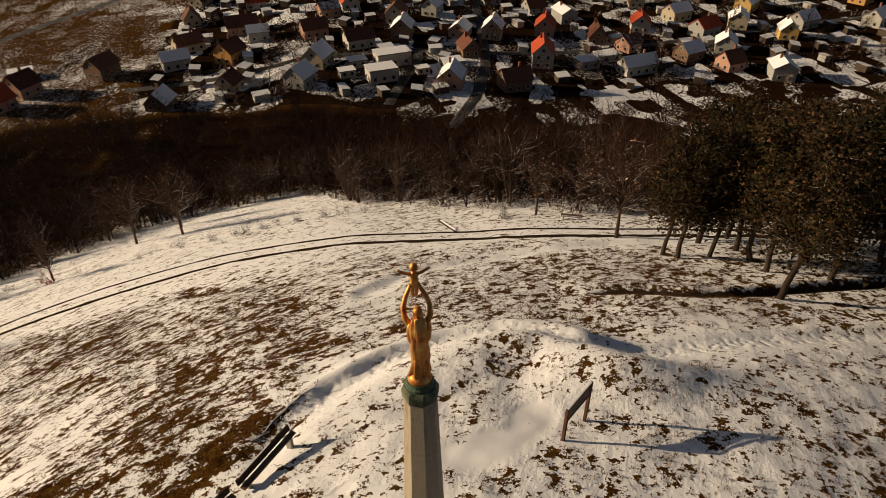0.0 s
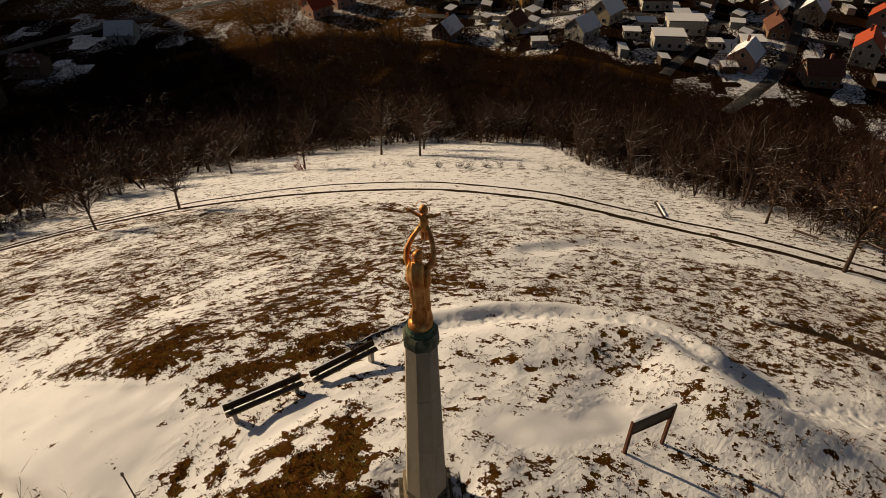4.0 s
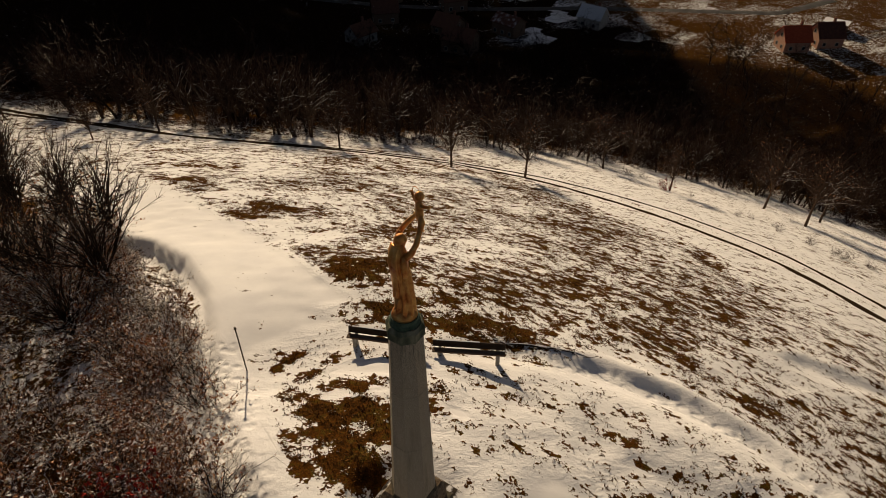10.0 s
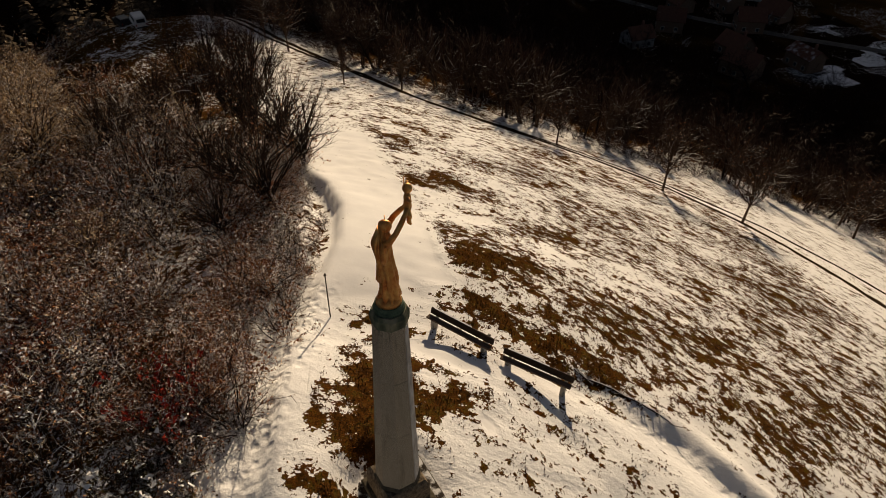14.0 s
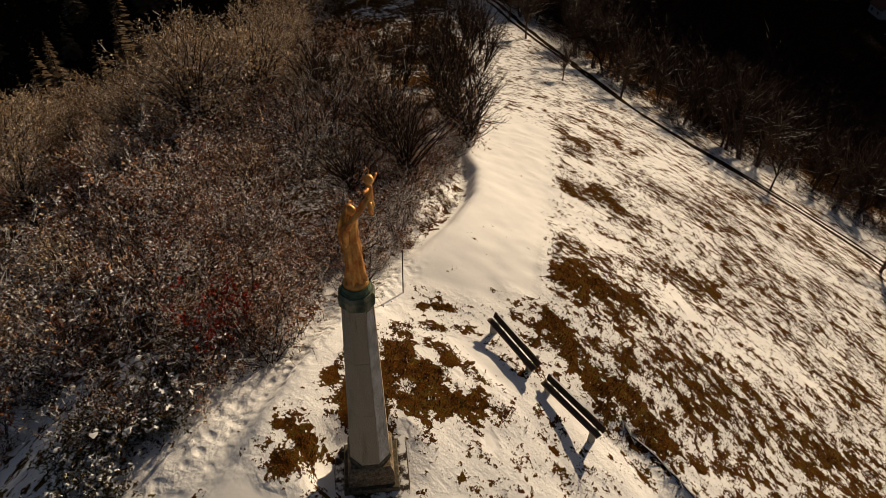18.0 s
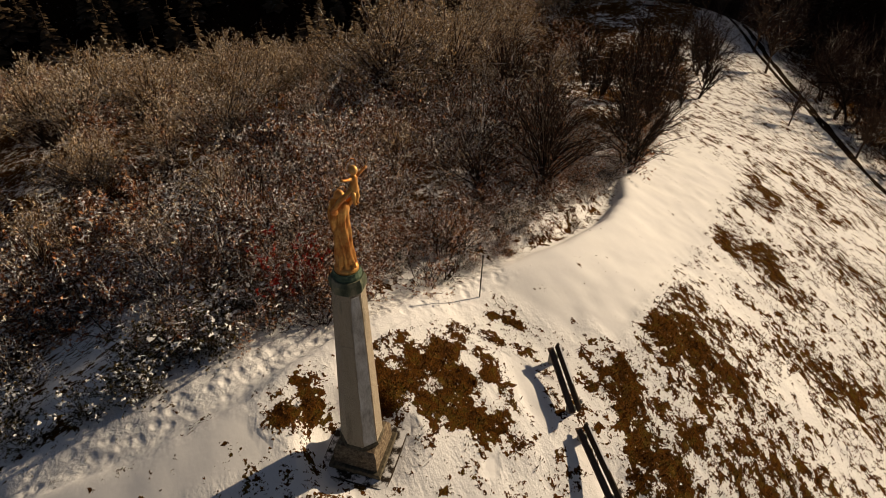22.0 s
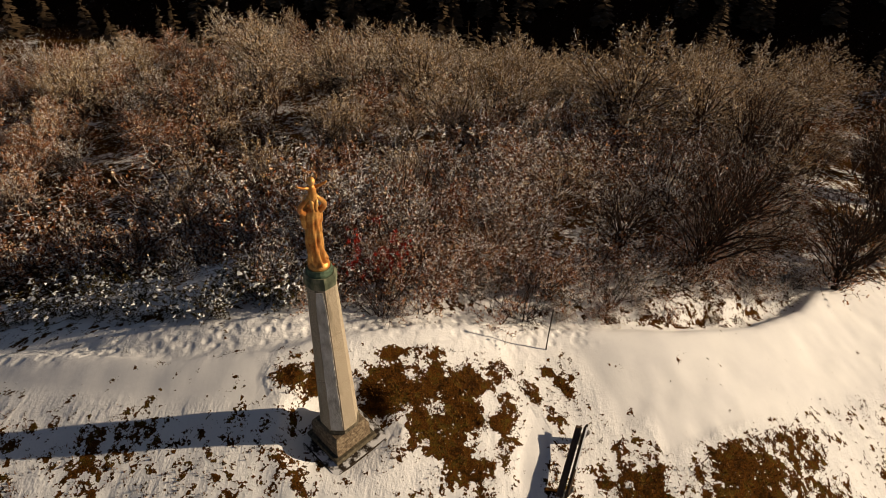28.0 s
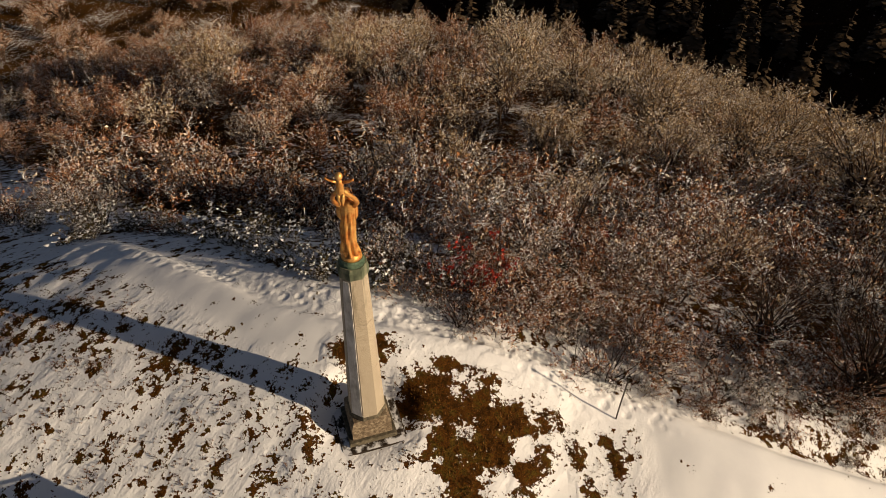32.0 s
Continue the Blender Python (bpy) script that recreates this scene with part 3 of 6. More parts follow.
def strip(name, line, wide, lift, mat, label, category, wobble=0.3, step=0.5, sink=0.0):
    """A worn strip laid along the ground, with uneven edges."""
    q = smooth_line(line, step)
    t = np.gradient(q, axis=0)
    t /= np.hypot(t[:, 0], t[:, 1])[:, None]
    nrm = np.stack([-t[:, 1], t[:, 0]], 1)
    k = np.arange(len(q)) * step
    half = [wide / 2 * (1 + wobble * 2 * (fbm(k, 0 * k + 7 * i, 0.7, 3, 11 + i) - 0.5)) for i in (0, 1)]
    cols = [q - nrm * half[0][:, None], q - nrm * half[0][:, None] * 0.5, q + nrm * half[1][:, None] * 0.5, q + nrm * half[1][:, None]]
    v = []
    for i, c in enumerate(cols):
        z = ground_z(c[:, 0], c[:, 1]) + (lift if i in (1, 2) else -0.06)
        v.append(np.column_stack([c, z]))
    v = np.concatenate(v)
    n = len(q)
    i = np.arange(n - 1)
    f = np.concatenate([np.stack([i + a * n, i + 1 + a * n, i + 1 + (a + 1) * n, i + (a + 1) * n], 1)[:, ::-1] for a in range(3)])
    return tagged(new(name, mesh_of(name, v, [f], [mat], smooth=True)), label, category, kind="structure")


strip("track_rut_1", RUT_A, 1.0, 0.04, EARTH, "dark muddy wheel rut of the track round the hill", "track", 0.7)
strip("track_rut_2", RUT_B, 1.5, 0.04, EARTH, "dark muddy wheel rut of the track round the hill", "track", 0.7)


# ---- the column and its statue ----
T23 = radians(23)


def build_column():
    col = thing("monument_column", (0, 0, 0), "octagonal tan granite column on a square stone base", "column")
    part("base_slab", prism([(-0.9, 0.93), (-0.05, 0.93), (-0.02, 0.90)], 4, T23), SLAB, col, "dark mossy stone slab with snow lying on it")
    part("plinth_step", prism([(-0.02, 0.68), (0.09, 0.68), (0.12, 0.66)], 4, T23), GRANITE_DARK, col, "dark stone step")
    part("pedestal", prism([(0.11, 0.565), (0.60, 0.555), (0.70, 0.525), (0.78, 0.475)], 4, T23), GRANITE_BROWN, col, "brown weathered stone block")
    part("base_moulding", prism([(0.78, 0.50), (0.83, 0.52), (0.90, 0.48)], 8, T23), GRANITE_DARK, col, "dark joint under the shaft")
    lift = [(0.90, 2.75), (2.76, 4.45), (4.46, 5.93)]
    for a, b in lift:
        wa, wb = 0.475 - 0.165 * (a - 0.9) / 5.1, 0.475 - 0.165 * (b - 0.9) / 5.1
        part("shaft_block", prism([(a, wa - 0.006), (a + 0.012, wa), (b - 0.012, wb), (b, wb - 0.006)], 8, T23), GRANITE, col)
    q = T23 + radians(45)
    ca, sa = math.cos(q), math.sin(q)
    bm, loops = bmesh.new(), []
    for k in range(13):
        z = 0.94 + 4.93 * k / 12
        w = 0.475 - 0.165 * (z - 0.9) / 5.1
        h = w * math.tan(math.pi / 8) * (0.80 + 0.05 * math.sin(2.7 * k) - (0.25 if k == 12 else 0))
        loops.append([bm.verts.new((out * ca - side * sa, out * sa + side * ca, z)) for out, side in ((w + 0.014, -h), (w + 0.02, 0), (w + 0.014, h), (w - 0.01, h * 1.04), (w - 0.01, -h * 1.04))])
    for a, b in zip(loops, loops[1:]):
        for i in range(5):
            bm.faces.new((a[i], a[(i + 1) % 5], b[(i + 1) % 5], b[i]))
    bm.faces.new(loops[0][::-1])
    bm.faces.new(loops[-1])
    part("frost_sheet", bm, FROST, col, "wind-packed frost on one face")
    part("capital", prism([(5.93, 0.318), (5.97, 0.345), (6.17, 0.35), (6.21, 0.33), (6.26, 0.31)], 8, T23), CAPSTONE, col, "green-stained octagonal capital")
    part("copper_drum", prism([(6.26, 0.29), (6.32, 0.29), (6.35, 0.27), (6.42, 0.26)], 20), COPPER, col, "green copper drum")


def loft(bm, rings, n):
    """Rings of (centre, rx, ry, folds, depth, phase) joined to a skin, closed at both ends."""
    loops = []
    for (cx, cy, cz), rx, ry, folds, deep, ph in rings:
        loop = []
        for i in range(n):
            a = 2 * math.pi * i / n
            f = 1 + deep * math.sin(folds * a + ph) + 0.5 * deep * math.sin((folds + 4) * a - 1.7 * ph)
            loop.append(bm.verts.new((cx + rx * f * math.cos(a), cy + ry * f * math.sin(a), cz)))
        loops.append(loop)
    for a, b in zip(loops, loops[1:]):
        for i in range(n):
            bm.faces.new((a[i], a[(i + 1) % n], b[(i + 1) % n], b[i]))
    bm.faces.new(loops[0][::-1])
    bm.faces.new(loops[-1])


def limb(bm, pts, n=10):
    """A tube through points (place, radius)."""
    loops = []
    for k, (p, r) in enumerate(pts):
        a, b = Vector(pts[max(k - 1, 0)][0]), Vector(pts[min(k + 1, len(pts) - 1)][0])
        q = (b - a).to_track_quat("Z", "Y")
        loops.append([bm.verts.new(Vector(p) + q @ Vector((r * math.cos(2 * math.pi * i / n), r * math.sin(2 * math.pi * i / n), 0))) for i in range(n)])
    for a, b in zip(loops, loops[1:]):
        for i in range(n):
            bm.faces.new((a[i], a[(i + 1) % n], b[(i + 1) % n], b[i]))
    bm.faces.new(loops[0][::-1])
    bm.faces.new(loops[-1])


def ball(bm, at, rx, ry, rz):
    bmesh.ops.create_uvsphere(bm, u_segments=16, v_segments=10, radius=1, matrix=Matrix.Translation(at) @ Matrix.Diagonal((rx, ry, rz, 1)))


def build_statue():
    bm = bmesh.new()
    # half globe underfoot
    loft(bm, [((0, 0, 6.42 + 0.2 * math.sin(a)), 0.245 * math.cos(a), 0.245 * math.cos(a), 1, 0, 0) for a in (0, 0.3, 0.6, 0.9, 1.2, 1.45)], 28)
    # robe and body
    body = [(6.53, 0.19, 0.18, 8, 0.20, 0.0, 0.02), (6.62, 0.185, 0.175, 8, 0.20, 0.4, 0.02), (6.80, 0.165, 0.16, 8, 0.19, 1.1, 0.02), (7.0, 0.155, 0.15, 8, 0.18, 1.9, 0.015),
            (7.2, 0.158, 0.148, 8, 0.17, 2.7, 0.0), (7.38, 0.16, 0.142, 8, 0.15, 3.5, -0.01), (7.52, 0.142, 0.122, 8, 0.12, 4.2, -0.02), (7.66, 0.145, 0.122, 8, 0.09, 4.8, -0.02),
            (7.80, 0.165, 0.125, 7, 0.04, 3.0, -0.02), (7.90, 0.155, 0.105, 7, 0.02, 3.0, -0.01), (7.96, 0.085, 0.075, 5, 0, 0, 0.0), (8.03, 0.05, 0.055, 5, 0, 0, 0.02)]
    loft(bm, [((0.03 * math.sin(3.2 * (z - 6.5)), cy, z), rx, ry, k, d, p) for z, rx, ry, k, d, p, cy in body], 56)
    # long veil down the back, and a loose fold at one side
    loft(bm, [((0, -0.13 + 0.014 * k, z), w, 0.07, 7, 0.12, 0.5 * k) for k, (z, w) in enumerate([(6.95, 0.08), (7.15, 0.11), (7.4, 0.12), (7.65, 0.13), (7.85, 0.125), (8.0, 0.095), (8.10, 0.075), (8.18, 0.045)][::1])], 36)
    loft(bm, [((0.165, -0.05, z), w * 0.85, w * 0.7, 4, 0.12, z * 5) for z, w in ((7.42, 0.03), (7.5, 0.075), (7.65, 0.09), (7.8, 0.08), (7.9, 0.04))], 18)
    loft(bm, [((-0.155, -0.06, z), w * 0.8, w * 0.7, 4, 0.12, z * 5) for z, w in ((7.45, 0.03), (7.55, 0.07), (7.7, 0.085), (7.82, 0.07), (7.92, 0.03))], 18)
    # the cloak blown out behind the shoulders
    loft(bm, [((0, -0.11 - 0.5 * w, z), 0.11 + 0.35 * w, w * 0.8, 5, 0.18, z * 3) for z, w in ((7.05, 0.02), (7.25, 0.045), (7.45, 0.06), (7.62, 0.085), (7.76, 0.10), (7.88, 0.085), (7.98, 0.05), (8.06, 0.02))], 28)
    ball(bm, (0, 0.02, 8.13), 0.08, 0.095, 0.115)
    ball(bm, (0, -0.02, 8.15), 0.095, 0.1, 0.105)
    # arms lifted up and forward
    for s in (-1, 1):
        limb(bm, [((0.16 * s, 0.0, 7.86), 0.07), ((0.24 * s, 0.06, 7.98), 0.06), ((0.245 * s, 0.16, 8.14), 0.05), ((0.18 * s, 0.26, 8.30), 0.047), ((0.10 * s, 0.34, 8.43), 0.04), ((0.06 * s, 0.36, 8.50), 0.045)])
    # the small figure held aloft, arms spread
    loft(bm, [((0, 0.38, z), rx, ry, 5, 0.04, 0) for z, rx, ry in ((8.40, 0.055, 0.05), (8.50, 0.085, 0.07), (8.60, 0.075, 0.06), (8.70, 0.085, 0.06), (8.75, 0.05, 0.045), (8.78, 0.035, 0.035))], 20)
    for s in (-1, 1):
        limb(bm, [((0.035 * s, 0.38, 8.44), 0.05), ((0.045 * s, 0.41, 8.32), 0.042), ((0.03 * s, 0.39, 8.20), 0.03), ((0.03 * s, 0.43, 8.16), 0.025)])
        limb(bm, [((0.06 * s, 0.38, 8.71), 0.035), ((0.16 * s, 0.385, 8.735), 0.03), ((0.25 * s, 0.40, 8.78), 0.024), ((0.29 * s, 0.40, 8.81), 0.026)])
    ball(bm, (0, 0.385, 8.86), 0.078, 0.085, 0.09)
    # the thin metal rings behind the two heads
    for at, rad in (((0, 0.05, 8.17), 0.15), ((0, 0.385, 8.93), 0.125)):
        ring = [(at[0] + rad * math.cos(a), at[1] - 0.05, at[2] + rad * math.sin(a)) for a in [2 * math.pi * k / 24 for k in range(25)]]
        limb(bm, [(p, 0.006) for p in ring], 5)
    me = bpy.data.meshes.new("statue")
    bmesh.ops.recalc_face_normals(bm, faces=bm.faces[:])
    bm.to_mesh(me)
    bm.free()
    for p in me.polygons:
        p.use_smooth = True
    me.materials.append(GOLD)
    tagged(new("statue", me), "gilded statue lifting a small figure overhead, on the column", "statue")


build_column()
build_statue()


# ---- benches, panel, post ----
def build_bench(x, y, rz, long, label):
    z = gz(x, y)
    b = thing("park_bench", (x, y, z), label, "bench", "benches by the column", rz=rz)
    part("seat_board", box(long, 0.19, 0.06, (0, -0.09, 0.39), bevel=0.008), WOOD, b)
    tilt = Matrix.Rotation(radians(-18), 4, "X")
    part("back_board", box(long, 0.055, 0.22, (0, 0.105, 0.52), tilt, 0.008), TIMBER_DARK, b)
    part("snow_cap", box(long * 0.6, 0.05, 0.02, (-long * 0.15, 0.145, 0.632), bevel=0.006), SNOWCAP, b, "thin line of snow")
    for s in (-1, 1):
        leg = part("leg", box(0.13, 0.24, 0.66, (0.40 * long * s, -0.06, 0.04), bevel=0.015), CONCRETE, b, "rough concrete leg")
        part("back_support", box(0.10, 0.07, 0.62, (0.40 * long * s, 0.135, 0.33), tilt, 0.01), CONCRETE, leg)
    return b


build_bench(-6.10, 2.51, 46.6, 2.48, "weathered dark plank bench with concrete legs, half drifted in snow")
build_bench(-4.34, 4.68, 51.8, 2.4, "weathered dark plank bench with concrete legs, grass behind it")


def build_panel():
    ax, ay, bx, by = 4.8, 3.42, 5.88, 4.35
    za, zb = gz(ax, ay), gz(bx, by)
    p = thing("notice_panel", ((ax + bx) / 2, (ay + by) / 2, min(za, zb)), "red-brown wooden notice board on two posts in snow", "sign", rz=math.degrees(math.atan2(by - ay, bx - ax)))
    half = math.hypot(bx - ax, by - ay) / 2
    top = max(za, zb) - min(za, zb)
    for s, z in ((-1, za), (1, zb)):
        low = z - min(za, zb) - 0.3
        part("post", box(0.10, 0.10, 1.45 + top - low, (half * s, 0, (low + 1.45 + top) / 2), bevel=0.012), RUST_WOOD, p)
    board = part("board", box(2 * half - 0.09, 0.05, 0.42, (0, 0.0, 1.14 + top), bevel=0.01), PANEL, p, "dark weathered panel")
    part("frame_rail", box(2 * half - 0.09, 0.08, 0.06, (0, 0, 1.41 + top), bevel=0.01), RUST_WOOD, board)
    part("frame_rail", box(2 * half - 0.09, 0.08, 0.06, (0, 0, 0.90 + top), bevel=0.01), RUST_WOOD, board)
    part("snow_cap", box(2 * half, 0.07, 0.02, (0, 0, 1.45 + top), bevel=0.008), SNOWCAP, p)


build_panel()


def build_post():
    x, y = -7.55, -1.72
    z = gz(x, y)
    p = thing("marker_post", (x, y, z), "thin dark metal marker post standing in snow", "post")
    bm = bmesh.new()
    limb(bm, [((0, 0, -0.3), 0.024), ((0.01, 0, 0.8), 0.023), ((0.0, 0.0, 1.95), 0.022)], 8)
    part("shaft", bm, STEEL, p)
    part("bracket", box(0.05, 0.09, 0.035, (0, 0, 1.90), bevel=0.006), STEEL, p)
    part("cap", box(0.06, 0.06, 0.02, (0, 0, 1.96), bevel=0.005), STEEL, p)


build_post()


def build_deadwood():
    x0, y0, x1, y1 = -5.15, 6.35, -3.1, 9.2
    rng = np.random.default_rng(77)
    d = thing("fallen_trunk", (x0, y0, gz(x0, y0)), "dark rotten trunk with broken twigs lying in the grass", "log")
    bm = bmesh.new()
    pts = []
    for k in range(9):
        u = k / 8
        x, y = x0 + (x1 - x0) * u, y0 + (y1 - y0) * u
        pts.append(((x - x0 + rng.normal(0, 0.05), y - y0 + rng.normal(0, 0.05), gz(x, y) - gz(x0, y0) + 0.01), 0.05 - 0.025 * u))
    limb(bm, pts, 9)
    trunk = part("trunk", bm, BARK, d)
    for k in range(26):
        p, r = pts[rng.integers(0, 9)]
        a = rng.uniform(0, 6.28)
        bm = bmesh.new()
        q = (p[0] + 0.3 * math.cos(a), p[1] + 0.3 * math.sin(a), p[2] + rng.uniform(0.0, 0.12))
        limb(bm, [(p, 0.018), (q, 0.008)], 5)
        part("branch", bm, BARK, d)


build_deadwood()


def build_far_bench(x, y, rz):
    z = gz(x, y)
    b = thing("park_bench", (x, y, z), "small bench with snow on its seat beside the track", "bench", "benches by the column", rz=rz)
    for k in (0, 1, 2):
        part("seat_board", box(1.9, 0.13, 0.05, (0, -0.16 + 0.16 * k, 0.42), bevel=0.008), WOOD, b)
    part("snow_cap", box(1.75, 0.4, 0.05, (0, 0, 0.47), bevel=0.02), SNOWCAP, b, "snow lying on the seat")
    part("back_board", box(1.9, 0.05, 0.22, (0, 0.27, 0.68), Matrix.Rotation(radians(-12), 4, "X"), 0.008), WOOD, b)
    for s in (-1, 1):
        part("leg", box(0.12, 0.4, 0.7, (0.7 * s, 0, 0.05), bevel=0.015), CONCRETE, b, "rough concrete leg")
        part("back_support", box(0.08, 0.06, 0.5, (0.7 * s, 0.25, 0.5), bevel=0.01), CONCRETE, b)


build_far_bench(18.9, 38.9, 160)


def build_gutter(ax, ay, bx, by):
    """A half-buried timber water bar laid across the track."""
    z0 = gz(ax, ay)
    g = thing("water_bar", (ax, ay, z0), "dark timber water bar lying across the track", "drain")
    bm = bmesh.new()
    limb(bm, [((( bx - ax) * u, (by - ay) * u, gz(ax + (bx - ax) * u, ay + (by - ay) * u) - z0 + 0.02), 0.08) for u in (0, 0.25, 0.5, 0.75, 1)], 7)
    part("beam", bm, TIMBER_DARK, g)
    bm = bmesh.new()
    limb(bm, [((( bx - ax) * u + 0.22, (by - ay) * u + 0.05, gz(ax + (bx - ax) * u, ay + (by - ay) * u) - z0 + 0.02), 0.10) for u in (0.1, 0.3, 0.5, 0.7, 0.95)], 7)
    part("snow_ridge", bm, SNOWCAP, g, "ridge of snow against the beam")


build_gutter(8.2, 39.0, 7.9, 46.8)


# ---- plants: tubes, twigs and leaves ----
def tubes(segs, sides):
    """Tapered tubes from rows x0 y0 z0 x1 y1 z1 r0 r1: verts and quads."""
    s = np.asarray(segs, float)
    a, b, r0, r1 = s[:, :3], s[:, 3:6], s[:, 6], s[:, 7]
    d = b - a
    d /= np.linalg.norm(d, axis=1, keepdims=True) + 1e-9
    ref = np.where(np.abs(d[:, 2:3]) > 0.9, [[1.0, 0, 0]], [[0, 0, 1.0]])
    u = np.cross(d, ref)
    u /= np.linalg.norm(u, axis=1, keepdims=True)
    w = np.cross(d, u)
    ang = 2 * np.pi * np.arange(sides) / sides
    ring = np.cos(ang)[None, :, None] * u[:, None] + np.sin(ang)[None, :, None] * w[:, None]
    v = np.concatenate([a[:, None] + ring * r0[:, None, None], b[:, None] + ring * r1[:, None, None]], 1).reshape(-1, 3)
    base = (np.arange(len(s)) * 2 * sides)[:, None]
    i = np.arange(sides)
    f = np.stack([base + i, base + (i + 1) % sides, base + sides + (i + 1) % sides, base + sides + i], -1).reshape(-1, 4)
    return v, f


def cones(segs):
    """Pointed twigs, three faces each."""
    s = np.asarray(segs, float)
    v, f = tubes(s, 3)
    v = v.reshape(-1, 6, 3)[:, :4].copy()
    v[:, 3] = s[:, 3:6]
    b = (np.arange(len(s)) * 4)[:, None]
    return v.reshape(-1, 3), np.stack([b + [0, 1, 3], b + [1, 2, 3], b + [2, 0, 3]], 1).reshape(-1, 3)


def chips(rng, places, size, flat=0.5):
    """Small closed tetrahedra for clots of snow and needle clumps."""
    n = len(places)
    v = rng.normal(size=(n, 4, 3))
    v /= np.linalg.norm(v, axis=2, keepdims=True)
    v[:, :, 2] *= flat
    s = size * rng.uniform(0.5, 1.3, (n, 1, 1))
    v = (np.asarray(places)[:, None] + v * s).reshape(-1, 3)
    b = (np.arange(n) * 4)[:, None]
    f = np.stack([b + [0, 1, 2], b + [0, 2, 3], b + [0, 3, 1], b + [1, 3, 2]], 1).reshape(-1, 3)
    return v, f


def leaves(rng, places, size):
    """Dry leaves: two triangles folded along the rib."""
    n = len(places)
    a, c = rng.normal(size=(n, 3)), rng.normal(size=(n, 3))
    a /= np.linalg.norm(a, axis=1, keepdims=True)
    c -= a * (a * c).sum(1, keepdims=True)
    c /= np.linalg.norm(c, axis=1, keepdims=True)
    s = size * rng.uniform(0.5, 1.4, (n, 1))
    up = np.cross(a, c)
    p = np.asarray(places)
    v = np.stack([p - a * s, p + c * s * 0.5 + up * s * 0.3, p + a * s, p - c * s * 0.5 + up * s * 0.3], 1).reshape(-1, 3)
    b = (np.arange(n) * 4)[:, None]
    return v, np.stack([b + [0, 1, 2], b + [0, 2, 3]], 1).reshape(-1, 3)


def grow(rng, start, way, length, radius, level, levels, out, kids=5, spread=0.75, lift=0.25, parts=3, bare=0.3):
    """One limb as bending segments, and its side limbs."""
    p, d, seg = np.array(start, float), np.array(way, float), length / parts
    for k in range(parts):
        d = d + rng.normal(0, 0.14 + 0.06 * level, 3) + [0, 0, lift * 0.3]
        d /= np.linalg.norm(d)
        q = p + d * seg
        r0, r1 = radius * (1 - 0.75 * k / parts), radius * (1 - 0.75 * (k + 1) / parts)
        out[level].append((*p, *q, r0, r1))
        if level < levels and (k + 1) / parts > bare:
            for _ in range(max(1, int(round(kids / parts + rng.uniform(-0.6, 0.6))))):
                side = rng.normal(0, 1, 3)
                side -= d * (side @ d)
                side /= np.linalg.norm(side) + 1e-9
                nd = d * (1 - spread * 0.6) + side * spread + [0, 0, lift * 0.5]
                nd /= np.linalg.norm(nd)
                at = p + (q - p) * rng.uniform(0.1, 1.0)
                grow(rng, at, nd, length * rng.uniform(0.42, 0.68) * (1 - 0.25 * k / parts), r1 * 0.6 + 0.002, level + 1, levels, out, kids, spread, lift, max(2, parts - 1), 0.0)
        p = q


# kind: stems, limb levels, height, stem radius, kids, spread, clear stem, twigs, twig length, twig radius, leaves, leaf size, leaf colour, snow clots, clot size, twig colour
PLANTS = {"tall": (1, 1, 9.5, 0.15, 15, 0.72, 0.2, 170, 2.1, 0.042, 0, 0.1, LEAF_BROWN, 0, 0.05, TWIG_SHADED),
          "midtree": (1, 1, 4.8, 0.10, 16, 0.75, 0.1, 200, 1.1, 0.018, 240, 0.11, LEAF_BROWN, 10, 0.06, TWIG),
          "shrub": (6, 1, 2.1, 0.028, 6, 0.7, 0.1, 300, 0.5, 0.009, 420, 0.066, LEAF_BROWN, 230, 0.055, TWIG_RUSSET),
          "frosted": (6, 1, 2.1, 0.028, 6, 0.75, 0.1, 300, 0.55, 0.010, 200, 0.055, LEAF_SAND, 260, 0.05, TWIG),
          "brush": (9, 1, 1.4, 0.02, 5, 0.75, 0.0, 260, 0.4, 0.008, 260, 0.05, LEAF_OLIVE, 90, 0.085, TWIG),
          "bush": (11, 1, 2.5, 0.03, 6, 0.6, 0.15, 420, 0.6, 0.008, 160, 0.05, LEAF_BROWN, 10, 0.05, TWIG_DARK),
          "under": (3, 1, 1.7, 0.03, 3, 0.75, 0.0, 70, 0.9, 0.018, 30, 0.1, TWIG_DARK, 1, 0.05, TWIG),
          "thorn": (5, 1, 2.6, 0.035, 5, 0.7, 0.1, 150, 0.8, 0.012, 240, 0.085, LEAF_BROWN, 80, 0.07, TWIG_RUSSET),
          "red": (8, 1, 2.0, 0.025, 6, 0.55, 0.1, 240, 0.4, 0.008, 900, 0.06, LEAF_RED, 8, 0.05, TWIG_DARK),
          "olive": (10, 1, 1.9, 0.022, 6, 0.75, 0.0, 240, 0.4, 0.009, 1000, 0.065, LEAF_OLIVE, 150, 0.14, TWIG)}


